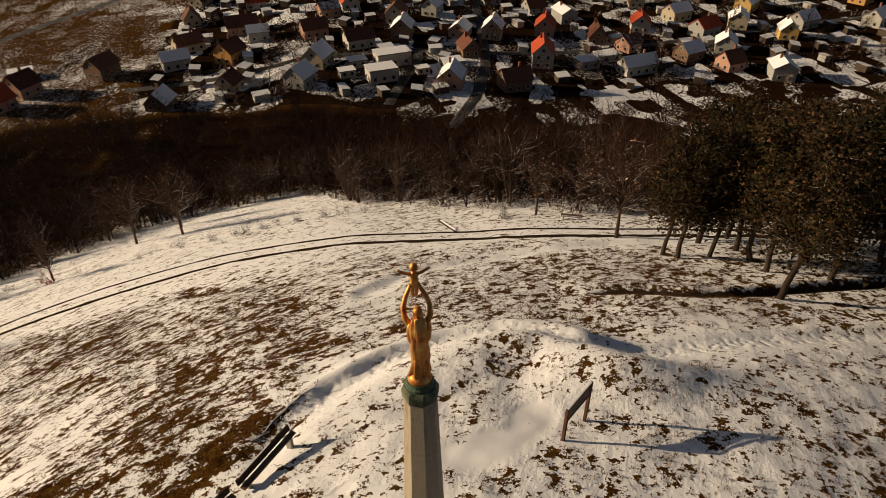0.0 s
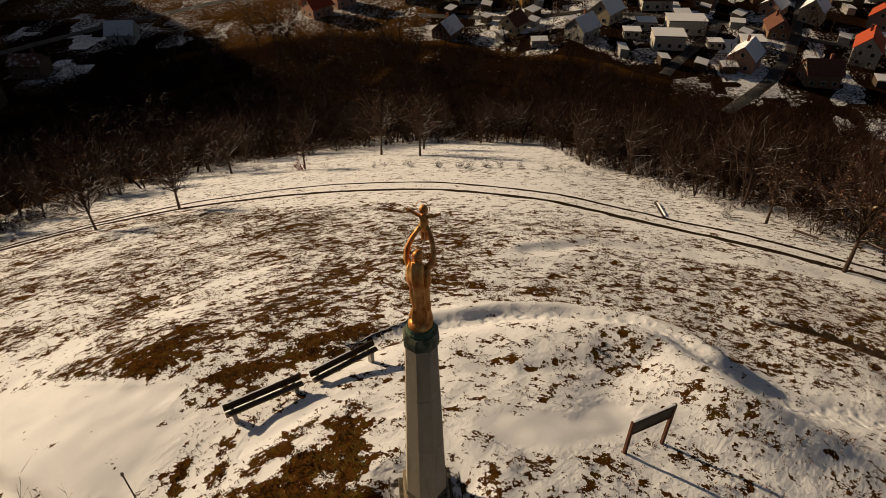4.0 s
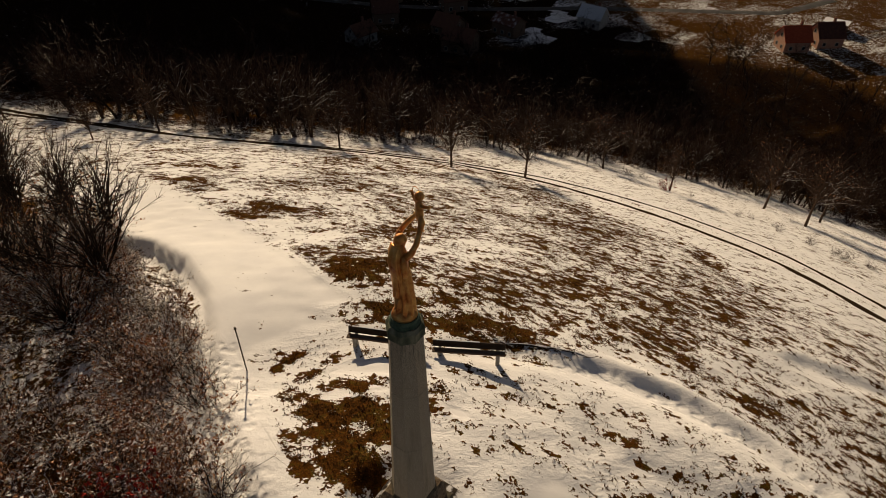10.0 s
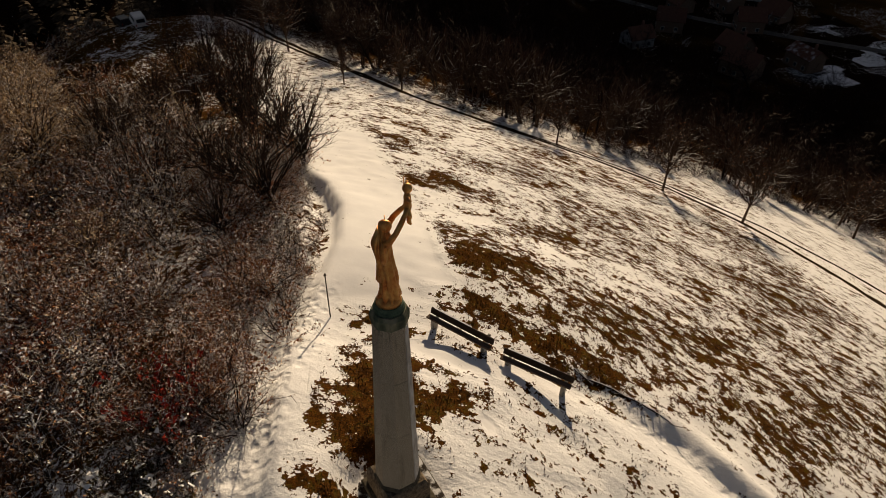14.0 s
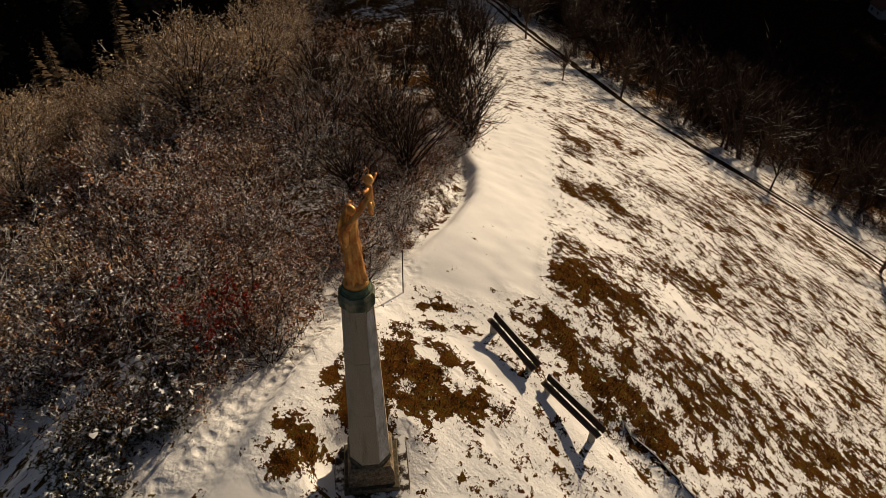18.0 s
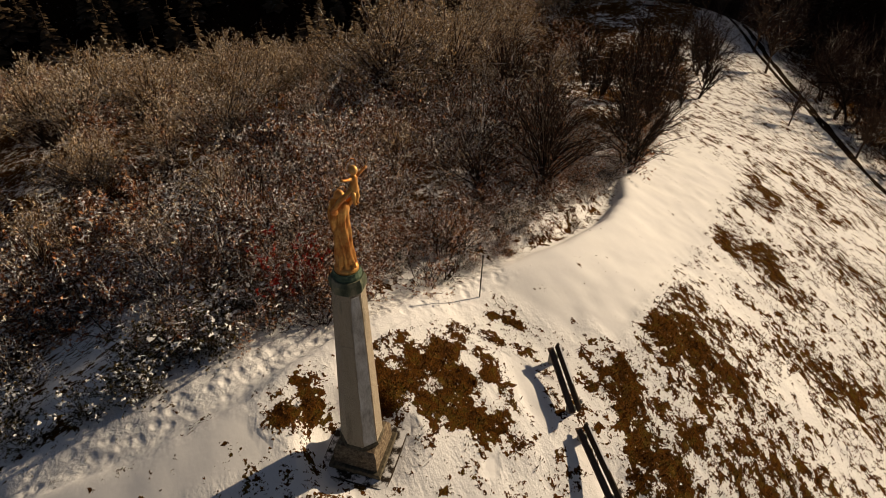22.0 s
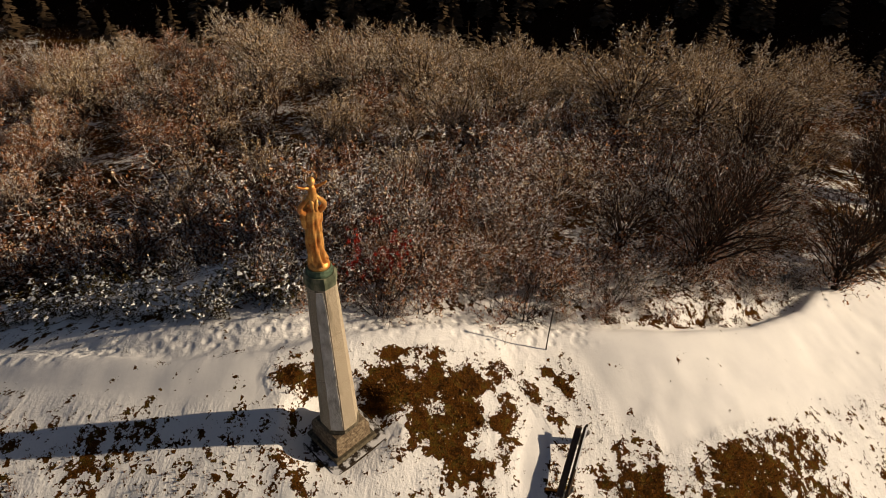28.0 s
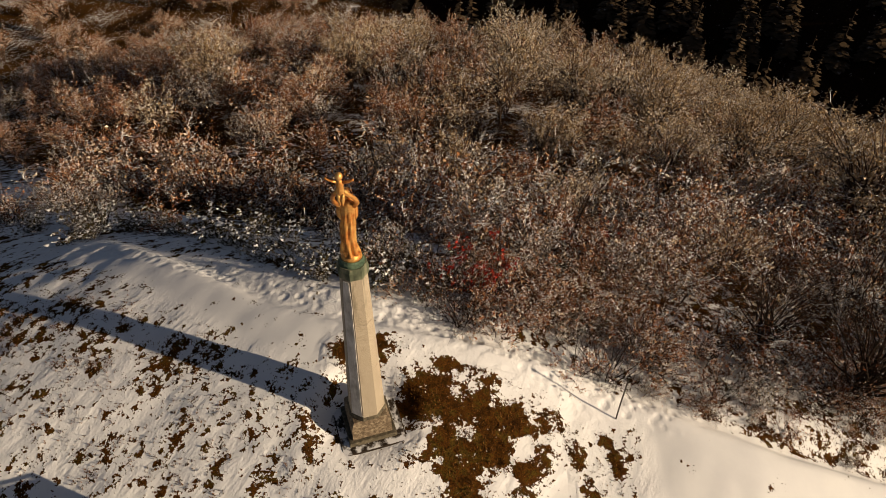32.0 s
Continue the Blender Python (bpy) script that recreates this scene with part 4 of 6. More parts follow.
def woody(seed, kind):
    """Meshes of one plant: (stem mesh, crown mesh). Sizes in metres at scale 1."""
    stems, levels, tall, thick, kids, spread, clear, n_twig, twig_len, twig_r, n_leaf, leaf_size, leaf_mat, n_snow, clot, twig_mat = PLANTS[kind]
    rng = np.random.default_rng(seed)
    out = [[], [], [], []]
    for k in range(stems):
        a = 2 * math.pi * (k + rng.uniform(-0.3, 0.3)) / stems
        lean = 0.03 if stems == 1 else rng.uniform(0.25, 0.8)
        off = 0 if stems == 1 else 0.15
        grow(rng, (off * math.cos(a), off * math.sin(a), -0.3), (lean * math.cos(a), lean * math.sin(a), 1), tall * (1 if stems == 1 else rng.uniform(0.7, 1.2)), thick, 0, levels, out, kids, spread, 0.22 if stems == 1 else 0.1, 6 if stems == 1 else 4, clear)
    v0, f0 = tubes(out[0], 6 if stems == 1 else 4)
    rest = [s for lv in out[1:] for s in lv]
    v1, f1 = tubes(rest, 3)
    stem = mesh_of(kind + "_stem", np.concatenate([v0, v1]), [np.concatenate([f0, f1 + len(v0)])], [BARK_DARK if twig_mat in (TWIG_DARK, TWIG_SHADED) else BARK], smooth=True)
    t = np.array(rest)
    own = t[rng.integers(0, len(t), n_twig)]
    u = rng.uniform(0.0, 1, (n_twig, 1))
    at = own[:, :3] * (1 - u) + own[:, 3:6] * u
    d = own[:, 3:6] - own[:, :3]
    d /= np.linalg.norm(d, axis=1, keepdims=True)
    d = d * 0.6 + rng.normal(0, 0.55, d.shape) + [0, 0, 0.25]
    d /= np.linalg.norm(d, axis=1, keepdims=True)
    long = twig_len * rng.uniform(0.4, 1.2, (n_twig, 1))
    tw = np.column_stack([at, at + d * long, np.full(n_twig, twig_r), np.full(n_twig, 0.0)])
    vt, ft = cones(tw)
    white = (np.arange(len(ft)) // 3) % (6 if n_snow > 1 else 14) == 0 if n_snow else np.zeros(len(ft), bool)
    verts, faces, index, base = [vt], [ft[~white], ft[white]], [0, 2], len(vt)
    for count, slot in ((n_leaf, 1), (n_snow, 2)):
        if count:
            pick = rng.integers(0, n_twig, count)
            u = rng.uniform(0.35, 1, (count, 1))
            p = at[pick] + d[pick] * long[pick] * u
            v, f = leaves(rng, p + rng.normal(0, 0.03, p.shape), leaf_size) if slot == 1 else chips(rng, p + [0, 0, 0.012], clot, 0.4)
            verts.append(v)
            faces.append(f + base)
            index.append(slot)
            base += len(v)
    crown = mesh_of(kind + "_crown", np.concatenate(verts), faces, [twig_mat, leaf_mat, FLECK], index)
    return stem, crown


# kind: height, half-width, fork height, boughs, twigs on each, twig length, twig radius, leaves, leaf size, snow clots, clot size, stems, bark, twig and leaf colour
FANS = {"crown_pale": (6.0, 2.5, 0.10, 40, 13, 0.62, 0.015, 680, 0.09, 230, 0.06, 3, BRANCH, TWIG_PALE, LEAF_SAND),
        "crown_great": (10.0, 4.9, 0.08, 84, 22, 0.9, 0.019, 3000, 0.12, 520, 0.085, 4, BRANCH, TWIG_PALE, LEAF_SAND),
        "crown_russet": (5.0, 2.1, 0.08, 38, 13, 0.55, 0.014, 700, 0.09, 330, 0.06, 3, BRANCH, TWIG_RUSSET, LEAF_BROWN),
        "crown_bare": (5.4, 2.4, 0.10, 40, 14, 0.62, 0.015, 260, 0.08, 240, 0.06, 3, BOUGH, TWIG, LEAF_SAND),
        "wood": (9.0, 2.6, 0.14, 30, 16, 1.1, 0.020, 0, 0.08, 0, 0.05, 2, BOUGH, TWIG_DARK, LEAF_BROWN),
        "track": (5.6, 2.2, 0.24, 46, 20, 0.65, 0.013, 160, 0.06, 0, 0.05, 1, BRANCH, TWIG_DARK, LEAF_BROWN),
        "ridge": (5.8, 3.0, 0.04, 50, 15, 0.7, 0.012, 90, 0.06, 20, 0.05, 5, BARK_DARK, TWIG_DARK, LEAF_BROWN)}


def fan_tree(seed, kind):
    """Boughs that rise from a low fork and fan out to a rounded, uneven crown, with twigs along them: (stem mesh, crown mesh)."""
    tall, wide, fork, many, per, twig_len, twig_r, n_leaf, leaf_size, n_snow, clot, stems, bark, twig_mat, leaf_mat = FANS[kind]
    rng = np.random.default_rng(seed)
    az = rng.uniform(0, 2 * np.pi, many)
    polar = np.arccos(1 - rng.uniform(0, 1, many) ** 1.1 * 1.05)
    lump = 1 + 0.16 * np.sin(3 * az + seed) + rng.normal(0, 0.09, many)
    low = 0.52
    end = np.stack([wide * lump * np.sin(polar) * np.cos(az), wide * lump * np.sin(polar) * np.sin(az), tall * (low + (1 - low) * lump * np.cos(polar))], 1)
    foot = rng.integers(0, stems, many)
    lean = rng.normal(0, 0.16 if stems > 1 else 0.02, (stems, 2))
    rise = tall * (fork + rng.uniform(0, 0.36, many))
    start = np.stack([lean[foot, 0] * rise * 1.2, lean[foot, 1] * rise * 1.2, rise], 1)
    bend = start + (end - start) * np.array([0.38, 0.38, 0.66]) + rng.normal(0, 0.05 * tall, (many, 3))
    t = np.linspace(0, 1, 5)[None, :, None]
    line = start[:, None] * (1 - t) ** 2 + 2 * bend[:, None] * t * (1 - t) + end[:, None] * t * t
    line[:, 1:] += rng.normal(0, 0.018 * tall, line[:, 1:].shape)
    thick = 0.0085 * tall * rng.uniform(0.7, 1.2, many)
    taper = np.array([1.0, 0.8, 0.58, 0.38, 0.16])
    segs = [np.column_stack([line[:, k], line[:, k + 1], thick * taper[k], thick * taper[k + 1]]) for k in range(4)]
    trunk = []
    for j in range(stems):
        p = np.array([0.1 * math.cos(2.1 * j + seed), 0.1 * math.sin(2.1 * j + seed), -0.4]) * (stems > 1) + [0, 0, -0.4 * (stems == 1)]
        for k in range(4):
            h = tall * (fork + 0.36) * (k + 1) / 4
            q = np.array([lean[j, 0] * h * 1.2, lean[j, 1] * h * 1.2, h])
            trunk.append((*p, *q, 0.021 * tall * (1 - 0.2 * k) / stems**0.5, 0.021 * tall * (0.8 - 0.2 * k) / stems**0.5))
            p = q
    v0, f0 = tubes(trunk, 6)
    v1, f1 = tubes(np.concatenate(segs), 3)
    stem = mesh_of(kind + "_stem", np.concatenate([v0, v1]), [np.concatenate([f0, f1 + len(v0)])], [bark], smooth=True)
    n = many * per
    own = np.repeat(np.arange(many), per)
    u = rng.uniform(0.22, 1.0, n) ** 0.75 * 4
    k = np.minimum(u.astype(int), 3)
    w = (u - k)[:, None]
    at = line[own, k] * (1 - w) + line[own, k + 1] * w
    d = line[own, k + 1] - line[own, k]
    d /= np.linalg.norm(d, axis=1, keepdims=True)
    d = d * 0.75 + rng.normal(0, 0.5, (n, 3)) + [0, 0, 0.15]
    d /= np.linalg.norm(d, axis=1, keepdims=True)
    long = twig_len * rng.uniform(0.4, 1.25, (n, 1))
    vt, ft = cones(np.column_stack([at, at + d * long, np.full(n, twig_r), np.zeros(n)]))
    white = (np.arange(len(ft)) // 3) % 7 == 0 if n_snow > 100 else np.zeros(len(ft), bool)
    verts, faces, index, base = [vt], [ft[~white], ft[white]], [0, 2], len(vt)
    for count, slot in ((n_leaf, 1), (n_snow, 2)):
        if count:
            pick = rng.integers(0, n, count)
            p = at[pick] + d[pick] * long[pick] * rng.uniform(0.3, 1, (count, 1)) + rng.normal(0, 0.06, (count, 3))
            v, f = leaves(rng, p, leaf_size) if slot == 1 else chips(rng, p + [0, 0, 0.012], clot, 0.5)
            verts.append(v)
            faces.append(f + base)
            index.append(slot)
            base += len(v)
    return stem, mesh_of(kind + "_crown", np.concatenate(verts), faces, [twig_mat, leaf_mat, FLECK], index)


def plant(name, meshes, x, y, size, turn, label, category, group, wide=1.0, lean=(0, 0)):
    ob = thing(name, (x, y, gz(x, y) - 0.05), label, category, group)
    ob.matrix_basis = pose(x, y, gz(x, y) - 0.05, lean[0], lean[1], turn) @ Matrix.Diagonal((size * wide, size * wide, size, 1))
    for nm, me in zip(("trunk", "crown"), meshes):
        c = new(nm, me)
        c.parent = ob
    return ob


KINDS = {kind: [woody(10 * k + 7 * n + 3, kind) for n in range(many)] for k, (kind, many) in enumerate((("tall", 5), ("midtree", 4), ("shrub", 5), ("frosted", 4), ("brush", 3), ("bush", 3), ("red", 1), ("olive", 2), ("under", 4), ("thorn", 5)))}
KINDS.update({kind: [fan_tree(300 + 20 * k + n, kind) for n in range(6)] for k, kind in enumerate(FANS)})
prng = np.random.default_rng(5)


def some(kind):
    return KINDS[kind][prng.integers(0, len(KINDS[kind]))]


# trees along the track
for x, y, s in [(-40.6, 28.4, 1.3), (-36.9, 35.2, 1.3), (-37.2, 61, 1.25), (-24.7, 74, 1.9), (-50.8, 20.7, 1.05), (-65.1, 5.4, 1.2), (-62.4, -1.4, 0.8), (-32.5, 77.5, 1.9),
                (-28, 86, 1.7), (-83, -9, 1.5), (-91, -13, 1.5), (18.8, 29.5, 1.4), (17, 43.2, 1.2), (21.9, 44.9, 1.2), (-50, 62, 1.5), (-57, 66, 1.6), (-60, 49, 1.5)]:
    plant("bare_tree", some("track"), x, y, s, prng.uniform(0, 360), "bare young tree with dark branches beside the track", "tree", "trees along the track")

# trees of the wood behind the track, those at its edge one by one
n = 0
while n < 280:
    th = prng.uniform(40, 194)
    r = np.interp(th, RING_A, RING_R) + 1.5 + abs(prng.normal(0, 15))
    if r > np.interp(th, WOOD_A, WOOD_R) or (112 < th < 134 and r < 104 and prng.uniform() < 0.5):
        continue
    plant("wood_tree", some("wood"), r * math.cos(radians(th)), r * math.sin(radians(th)), prng.uniform(0.7, 1.15), prng.uniform(0, 360), "leafless forked tree with snow-lined boughs at the wood's edge", "tree", "trees at the edge of the wood", prng.uniform(0.85, 1.2), (prng.normal(0, 4), prng.normal(0, 4)))
    n += 1

# slender dark trees on the ridge beyond the drift
for n in range(30):
    x = prng.uniform(-80, -27)
    y = scrub_edge(x) - 0.8 - abs(prng.normal(0, 6))
    plant("ridge_tree", some("ridge"), x, y, prng.uniform(0.75, 1.3), prng.uniform(0, 360), "slender dark leafless tree on the ridge", "tree", "trees on the ridge", 0.75, (prng.normal(0, 5), prng.normal(0, 5)))

# the broad dark bushes at the drift's edge
for x, y, s in [(-16.8, -4.7, 0.9), (-25.0, -3.5, 0.84), (-19.8, -6.6, 0.8), (-27.5, -5.2, 0.85), (-22.6, -8.0, 0.8), (-13.6, -6.2, 0.62)]:
    plant("drift_bush", some("ridge"), x, y, s, prng.uniform(0, 360), "tall leafless bush, its dark stems fanning out above the snow", "bush", "bushes on the ridge", 1.05)

# dark bushes below them
for n in range(6):
    x = prng.uniform(-32, -18)
    y = scrub_edge(x) - prng.uniform(2.5, 10)
    plant("ridge_bush", some("bush"), x, y, prng.uniform(1.0, 1.9), prng.uniform(0, 360), "dark leafless bush of many stems on the slope", "bush", "bushes on the ridge")

# the larger bushes at the edge of the drift
for x, y, s, kind, label in [(-25.2, -3.8, 1.15, "shrub", "russet bush with dry leaves at the drift's end"),
                             (-26.3, -4.3, 1.2, "shrub", "russet bush with dry leaves at the drift's end"),
                             (-9.2, -4.0, 0.85, "shrub", "thin snow-dusted shrub near the marker post"), (-2.8, -5.7, 1.05, "red", "small bush with bright red leaves"), (-8.5, -12, 0.8, "red", "small bush with bright red leaves"),
                             (0.2, -5.4, 0.55, "olive", "low evergreen bush dusted with snow"), (2.6, -5.4, 0.5, "olive", "low evergreen bush dusted with snow"), (4.0, -6.4, 0.6, "olive", "low evergreen bush dusted with snow"),
                             (6.4, -8.2, 0.6, "olive", "low evergreen bush dusted with snow"), (-1.6, -5.6, 0.6, "olive", "low evergreen bush dusted with snow"),
                             (13.6, 42.8, 0.55, "olive", "low round bush standing alone in the snow"), (-37.5, 60.2, 0.9, "red", "young tree with rust-red leaves by the track")]:
    plant("bush", some(kind), x, y, s, prng.uniform(0, 360), label, "bush", "bushes by the drift", 0.9)

# low evergreen bushes where the path meets the scrub
for n in range(30):
    x = prng.uniform(-1.5, 19)
    y = scrub_edge(x) - 0.3 - prng.uniform(0, 11) * prng.uniform(0.25, 1)
    plant("low_bush", some("olive"), x, y, prng.uniform(0.34, 0.74), prng.uniform(0, 360), "low olive-green bush weighed down by clumps of snow", "bush", "low bushes along the footpath", prng.uniform(0.9, 1.3))

# small shrubs right at the edge of the footpath
for n in range(90):
    x = prng.uniform(-24, 1)
    y = scrub_edge(x) - prng.uniform(0.0, 2.8)
    k = ("shrub", "frosted", "brush", "shrub", "bush")[prng.integers(0, 5)]
    plant("edge_shrub", some(k), x, y, prng.uniform(0.4, 0.75), prng.uniform(0, 360), {"brush": "low olive brush with clots of snow", "frosted": "small leafless shrub white with frost", "bush": "small dark leafless bush beside the footpath", "shrub": "small brown-leaved shrub beside the footpath"}[k], "shrub", "shrubs along the footpath", prng.uniform(0.9, 1.3))

# dry stalks and low shrubs under the crest of the drift
for n in range(46):
    x = prng.uniform(-25, -8.5)
    y = crest_line(x) - 0.8 - prng.uniform(0, 1) * max(crest_line(x) - 0.8 - scrub_edge(x), 0.3)
    k = ("shrub", "frosted", "brush")[prng.integers(0, 3)]
    plant("small_shrub", some(k), x, y, prng.uniform(0.18, 0.42), prng.uniform(0, 360), {"brush": "low olive brush in wind-blown snow", "frosted": "small frosted shrub below the snow crest", "shrub": "small brown shrub below the snow crest"}[k], "shrub", "shrubs below the drift", prng.uniform(1.0, 1.5))

# the thicket on the slope below, near part one by one
n = 0
while n < 298:
    x, y = prng.uniform(-32, 24), prng.uniform(-26, -2.5)
    d = scrub_edge(x) - y
    if d < 0.2 or (-1 < x < 20 and d < 11 and prng.uniform() < 0.95) or prng.uniform() > 0.25 + 6 / (d + 6):
        continue
    w = prng.uniform()
    k = "brush" if d < 3 and w < 0.45 else ("frosted" if w < 0.3 else ("bush" if w > 0.93 else "shrub"))
    s = min(0.62 + 0.06 * d, 1.5) * prng.uniform(0.75, 1.3)
    plant("shrub", some(k), x, y, s, prng.uniform(0, 360), {"brush": "low olive brush with clots of snow", "frosted": "leafless shrub white with frost, in the thicket", "bush": "dark leafless shrub of many stems", "shrub": "brown-leaved shrub with snow on its twigs, in the thicket"}[k], "shrub", "thicket below the column")
    n += 1
for x, y, s in [(-26.6, -23.2, 1.0), (-31.5, -21.5, 0.85), (-40.1, -31.4, 0.95), (-36, -37, 0.8), (-28, -46, 0.85), (-20, -47, 0.85), (-35.7, -54, 1.0), (-46, -50, 1.0), (-59, -48, 1.1), (-6, -70, 1.0), (-50.2, -42.9, 1.0), (-37, -61, 1.0), (-12, -52, 0.85), (14, -64, 0.9), (30, -60, 0.9), (-16.0, -28.5, 0.62), (-8, -34, 0.6), (-47, -30, 0.9), (-56, -32, 0.9), (-64, -38, 1.0), (-45, -62, 1.0), (-22, -62, 1.0)]:
    plant("pale_tree", some("crown_great"), x, y, s, prng.uniform(0, 360), "broad tree with pale frosted twigs", "tree", "pale trees on the slope")
stood = [(-26.6, -23.2), (-40.1, -31.4), (-35.7, -54), (-50.2, -42.9), (-16.0, -28.5)]


def scatter(name, kind, spots, label, category):
    """Many plants of a kind, joined: spots of x, y, size, turn."""
    verts, quads, tris, qi, ti = [], [], [], [], []
    base = 0
    cache = {}
    for stem, crown in KINDS[kind]:
        for me in (stem, crown):
            v = np.empty(len(me.vertices) * 3, np.float32)
            me.vertices.foreach_get("co", v)
            lt = np.empty(len(me.polygons), np.int32)
            me.polygons.foreach_get("loop_total", lt)
            vi = np.empty(len(me.loops), np.int32)
            me.loops.foreach_get("vertex_index", vi)
            mi = np.empty(len(me.polygons), np.int32)
            me.polygons.foreach_get("material_index", mi)
            nq = int((lt == 4).sum())
            cache[me.name] = (v.reshape(-1, 3), vi[: nq * 4].reshape(-1, 4), vi[nq * 4 :].reshape(-1, 3), mi[:nq] + (0 if me is stem else 1), mi[nq:] + 1)
    zs = ground_z(np.array([s[0] for s in spots]), np.array([s[1] for s in spots]), False)
    for k, ((x, y, s, a), z) in enumerate(zip(spots, zs)):
        c, sn = math.cos(a) * s, math.sin(a) * s
        for me in KINDS[kind][k % len(KINDS[kind])]:
            v, q, t, m1, m2 = cache[me.name]
            w = np.stack([v[:, 0] * c - v[:, 1] * sn + x, v[:, 0] * sn + v[:, 1] * c + y, v[:, 2] * s + z], 1)
            verts.append(w)
            quads.append(q + base)
            tris.append(t + base)
            qi.append(m1)
            ti.append(m2)
            base += len(v)
    stem, crown = KINDS[kind][0]
    faces = [np.concatenate(quads), np.concatenate(tris)]
    me = mesh_of(name, np.concatenate(verts), faces, [stem.materials[0], *crown.materials])
    me.polygons.foreach_set("material_index", np.concatenate(qi + ti).astype(np.int32))
    return tagged(new(name, me), label, category, kind="stuff")


spots = []
while len(spots) < 640:
    th, r = prng.uniform(28, 196), math.sqrt(prng.uniform(44**2, 214**2))
    x, y = r * math.cos(radians(th)), r * math.sin(radians(th))
    if r < np.interp(th, RING_A, RING_R) + 1.5 or r > np.interp(th, WOOD_A, WOOD_R):
        continue
    spots.append((x, y, prng.uniform(0.75, 1.15), prng.uniform(0, 6.28)))
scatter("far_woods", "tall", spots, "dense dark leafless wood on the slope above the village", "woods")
low, count = [], 0
while count < 470:
    x, y = prng.uniform(-130, 110), prng.uniform(-190, -9)
    d = scrub_edge(x) - y
    if d < (12 if x < -45 else 8) + 6 * (-1 < x < 18) or -0.62 * x - 0.78 * y > np.interp(x, [-60, 0], [112, 140]) or prng.uniform() < d / 260 or abs(x) > 40 + 0.75 * d:
        continue
    if any((x - a) ** 2 + (y - b) ** 2 < (2.0 + 0.02 * d) ** 2 for a, b in stood):
        continue
    stood.append((x, y))
    size = min(0.55 + 0.011 * d, 1.2) * prng.uniform(0.75, 1.25)
    w = prng.uniform() + 0.45 * (fbm(np.array([x]), np.array([y]), 0.05, 2, 15)[0] - 0.5) + 0.009 * x
    k = "crown_pale" if w < 0.36 else ("crown_bare" if w < 0.56 else "crown_russet")
    plant({"crown_pale": "frosted_tree", "crown_bare": "leafless_tree", "crown_russet": "russet_tree"}[k], some(k), x, y, size, prng.uniform(0, 360), {"crown_pale": "bushy tree with pale sandy twigs flecked with frost", "crown_bare": "leafless bushy tree with snow along its boughs", "crown_russet": "bushy tree with russet dry leaves and flecks of snow"}[k], "tree", {"crown_pale": "pale trees on the slope", "crown_bare": "bare trees on the slope", "crown_russet": "russet trees on the slope"}[k], prng.uniform(0.9, 1.25), (prng.normal(0, 5), prng.normal(0, 5)))
    count += 1
while len(low) < 150:
    x, y = prng.uniform(-130, 130), prng.uniform(-120, -25)
    if -0.62 * x - 0.78 * y < np.interp(x, [-60, 0], [118, 150]) and scrub_edge(x) - y > 14:
        low.append((x, y, prng.uniform(1.0, 1.8), prng.uniform(0, 6.28)))
far = []
while len(far) < 70:
    x, y = prng.uniform(12, 120), prng.uniform(-170, -50)
    if -0.62 * x - 0.78 * y < 140 and abs(x) < 40 - y:
        far.append((x, y, prng.uniform(0.9, 1.4), prng.uniform(0, 6.28)))
while len(far) < 150:
    x, y = prng.uniform(45, 215), prng.uniform(-265, -140)
    far.append((x, y, prng.uniform(1.6, 2.4), prng.uniform(0, 6.28)))
scatter("russet_wood", "crown_russet", far, "russet and frosted trees far down the slope", "woods")
scatter("far_thicket", "thorn", low, "brown frosted thicket running down the far slope", "woods")
spots = []
while len(spots) < 320:
    th = prng.uniform(45, 192)
    r = np.interp(th, RING_A, RING_R) + abs(prng.normal(0, 9))
    spots.append((r * math.cos(radians(th)), r * math.sin(radians(th)), prng.uniform(0.6, 1.5), prng.uniform(0, 6.28)))
scatter("wood_undergrowth", "under", spots, "tangled brown undergrowth at the edge of the wood", "undergrowth")
verge = smooth_line([(-58, 58), (-47, 63), (-40, 62.5), (-32, 60), (-24, 58), (-16, 58), (-8, 60), (2, 58), (11, 51), (18, 46.5)], 0.7)
spots = [(x + prng.normal(0, 1.2), y + abs(prng.normal(0, 1.8)), prng.uniform(0.3, 0.7), prng.uniform(0, 6.28)) for k, (x, y) in enumerate(verge) if prng.uniform() < 1.5 * vnoise(k * 0.12, 3.3, 2) - 0.1]
scatter("verge_brush", "under", spots, "low brown brush along the outer verge of the track", "brush")


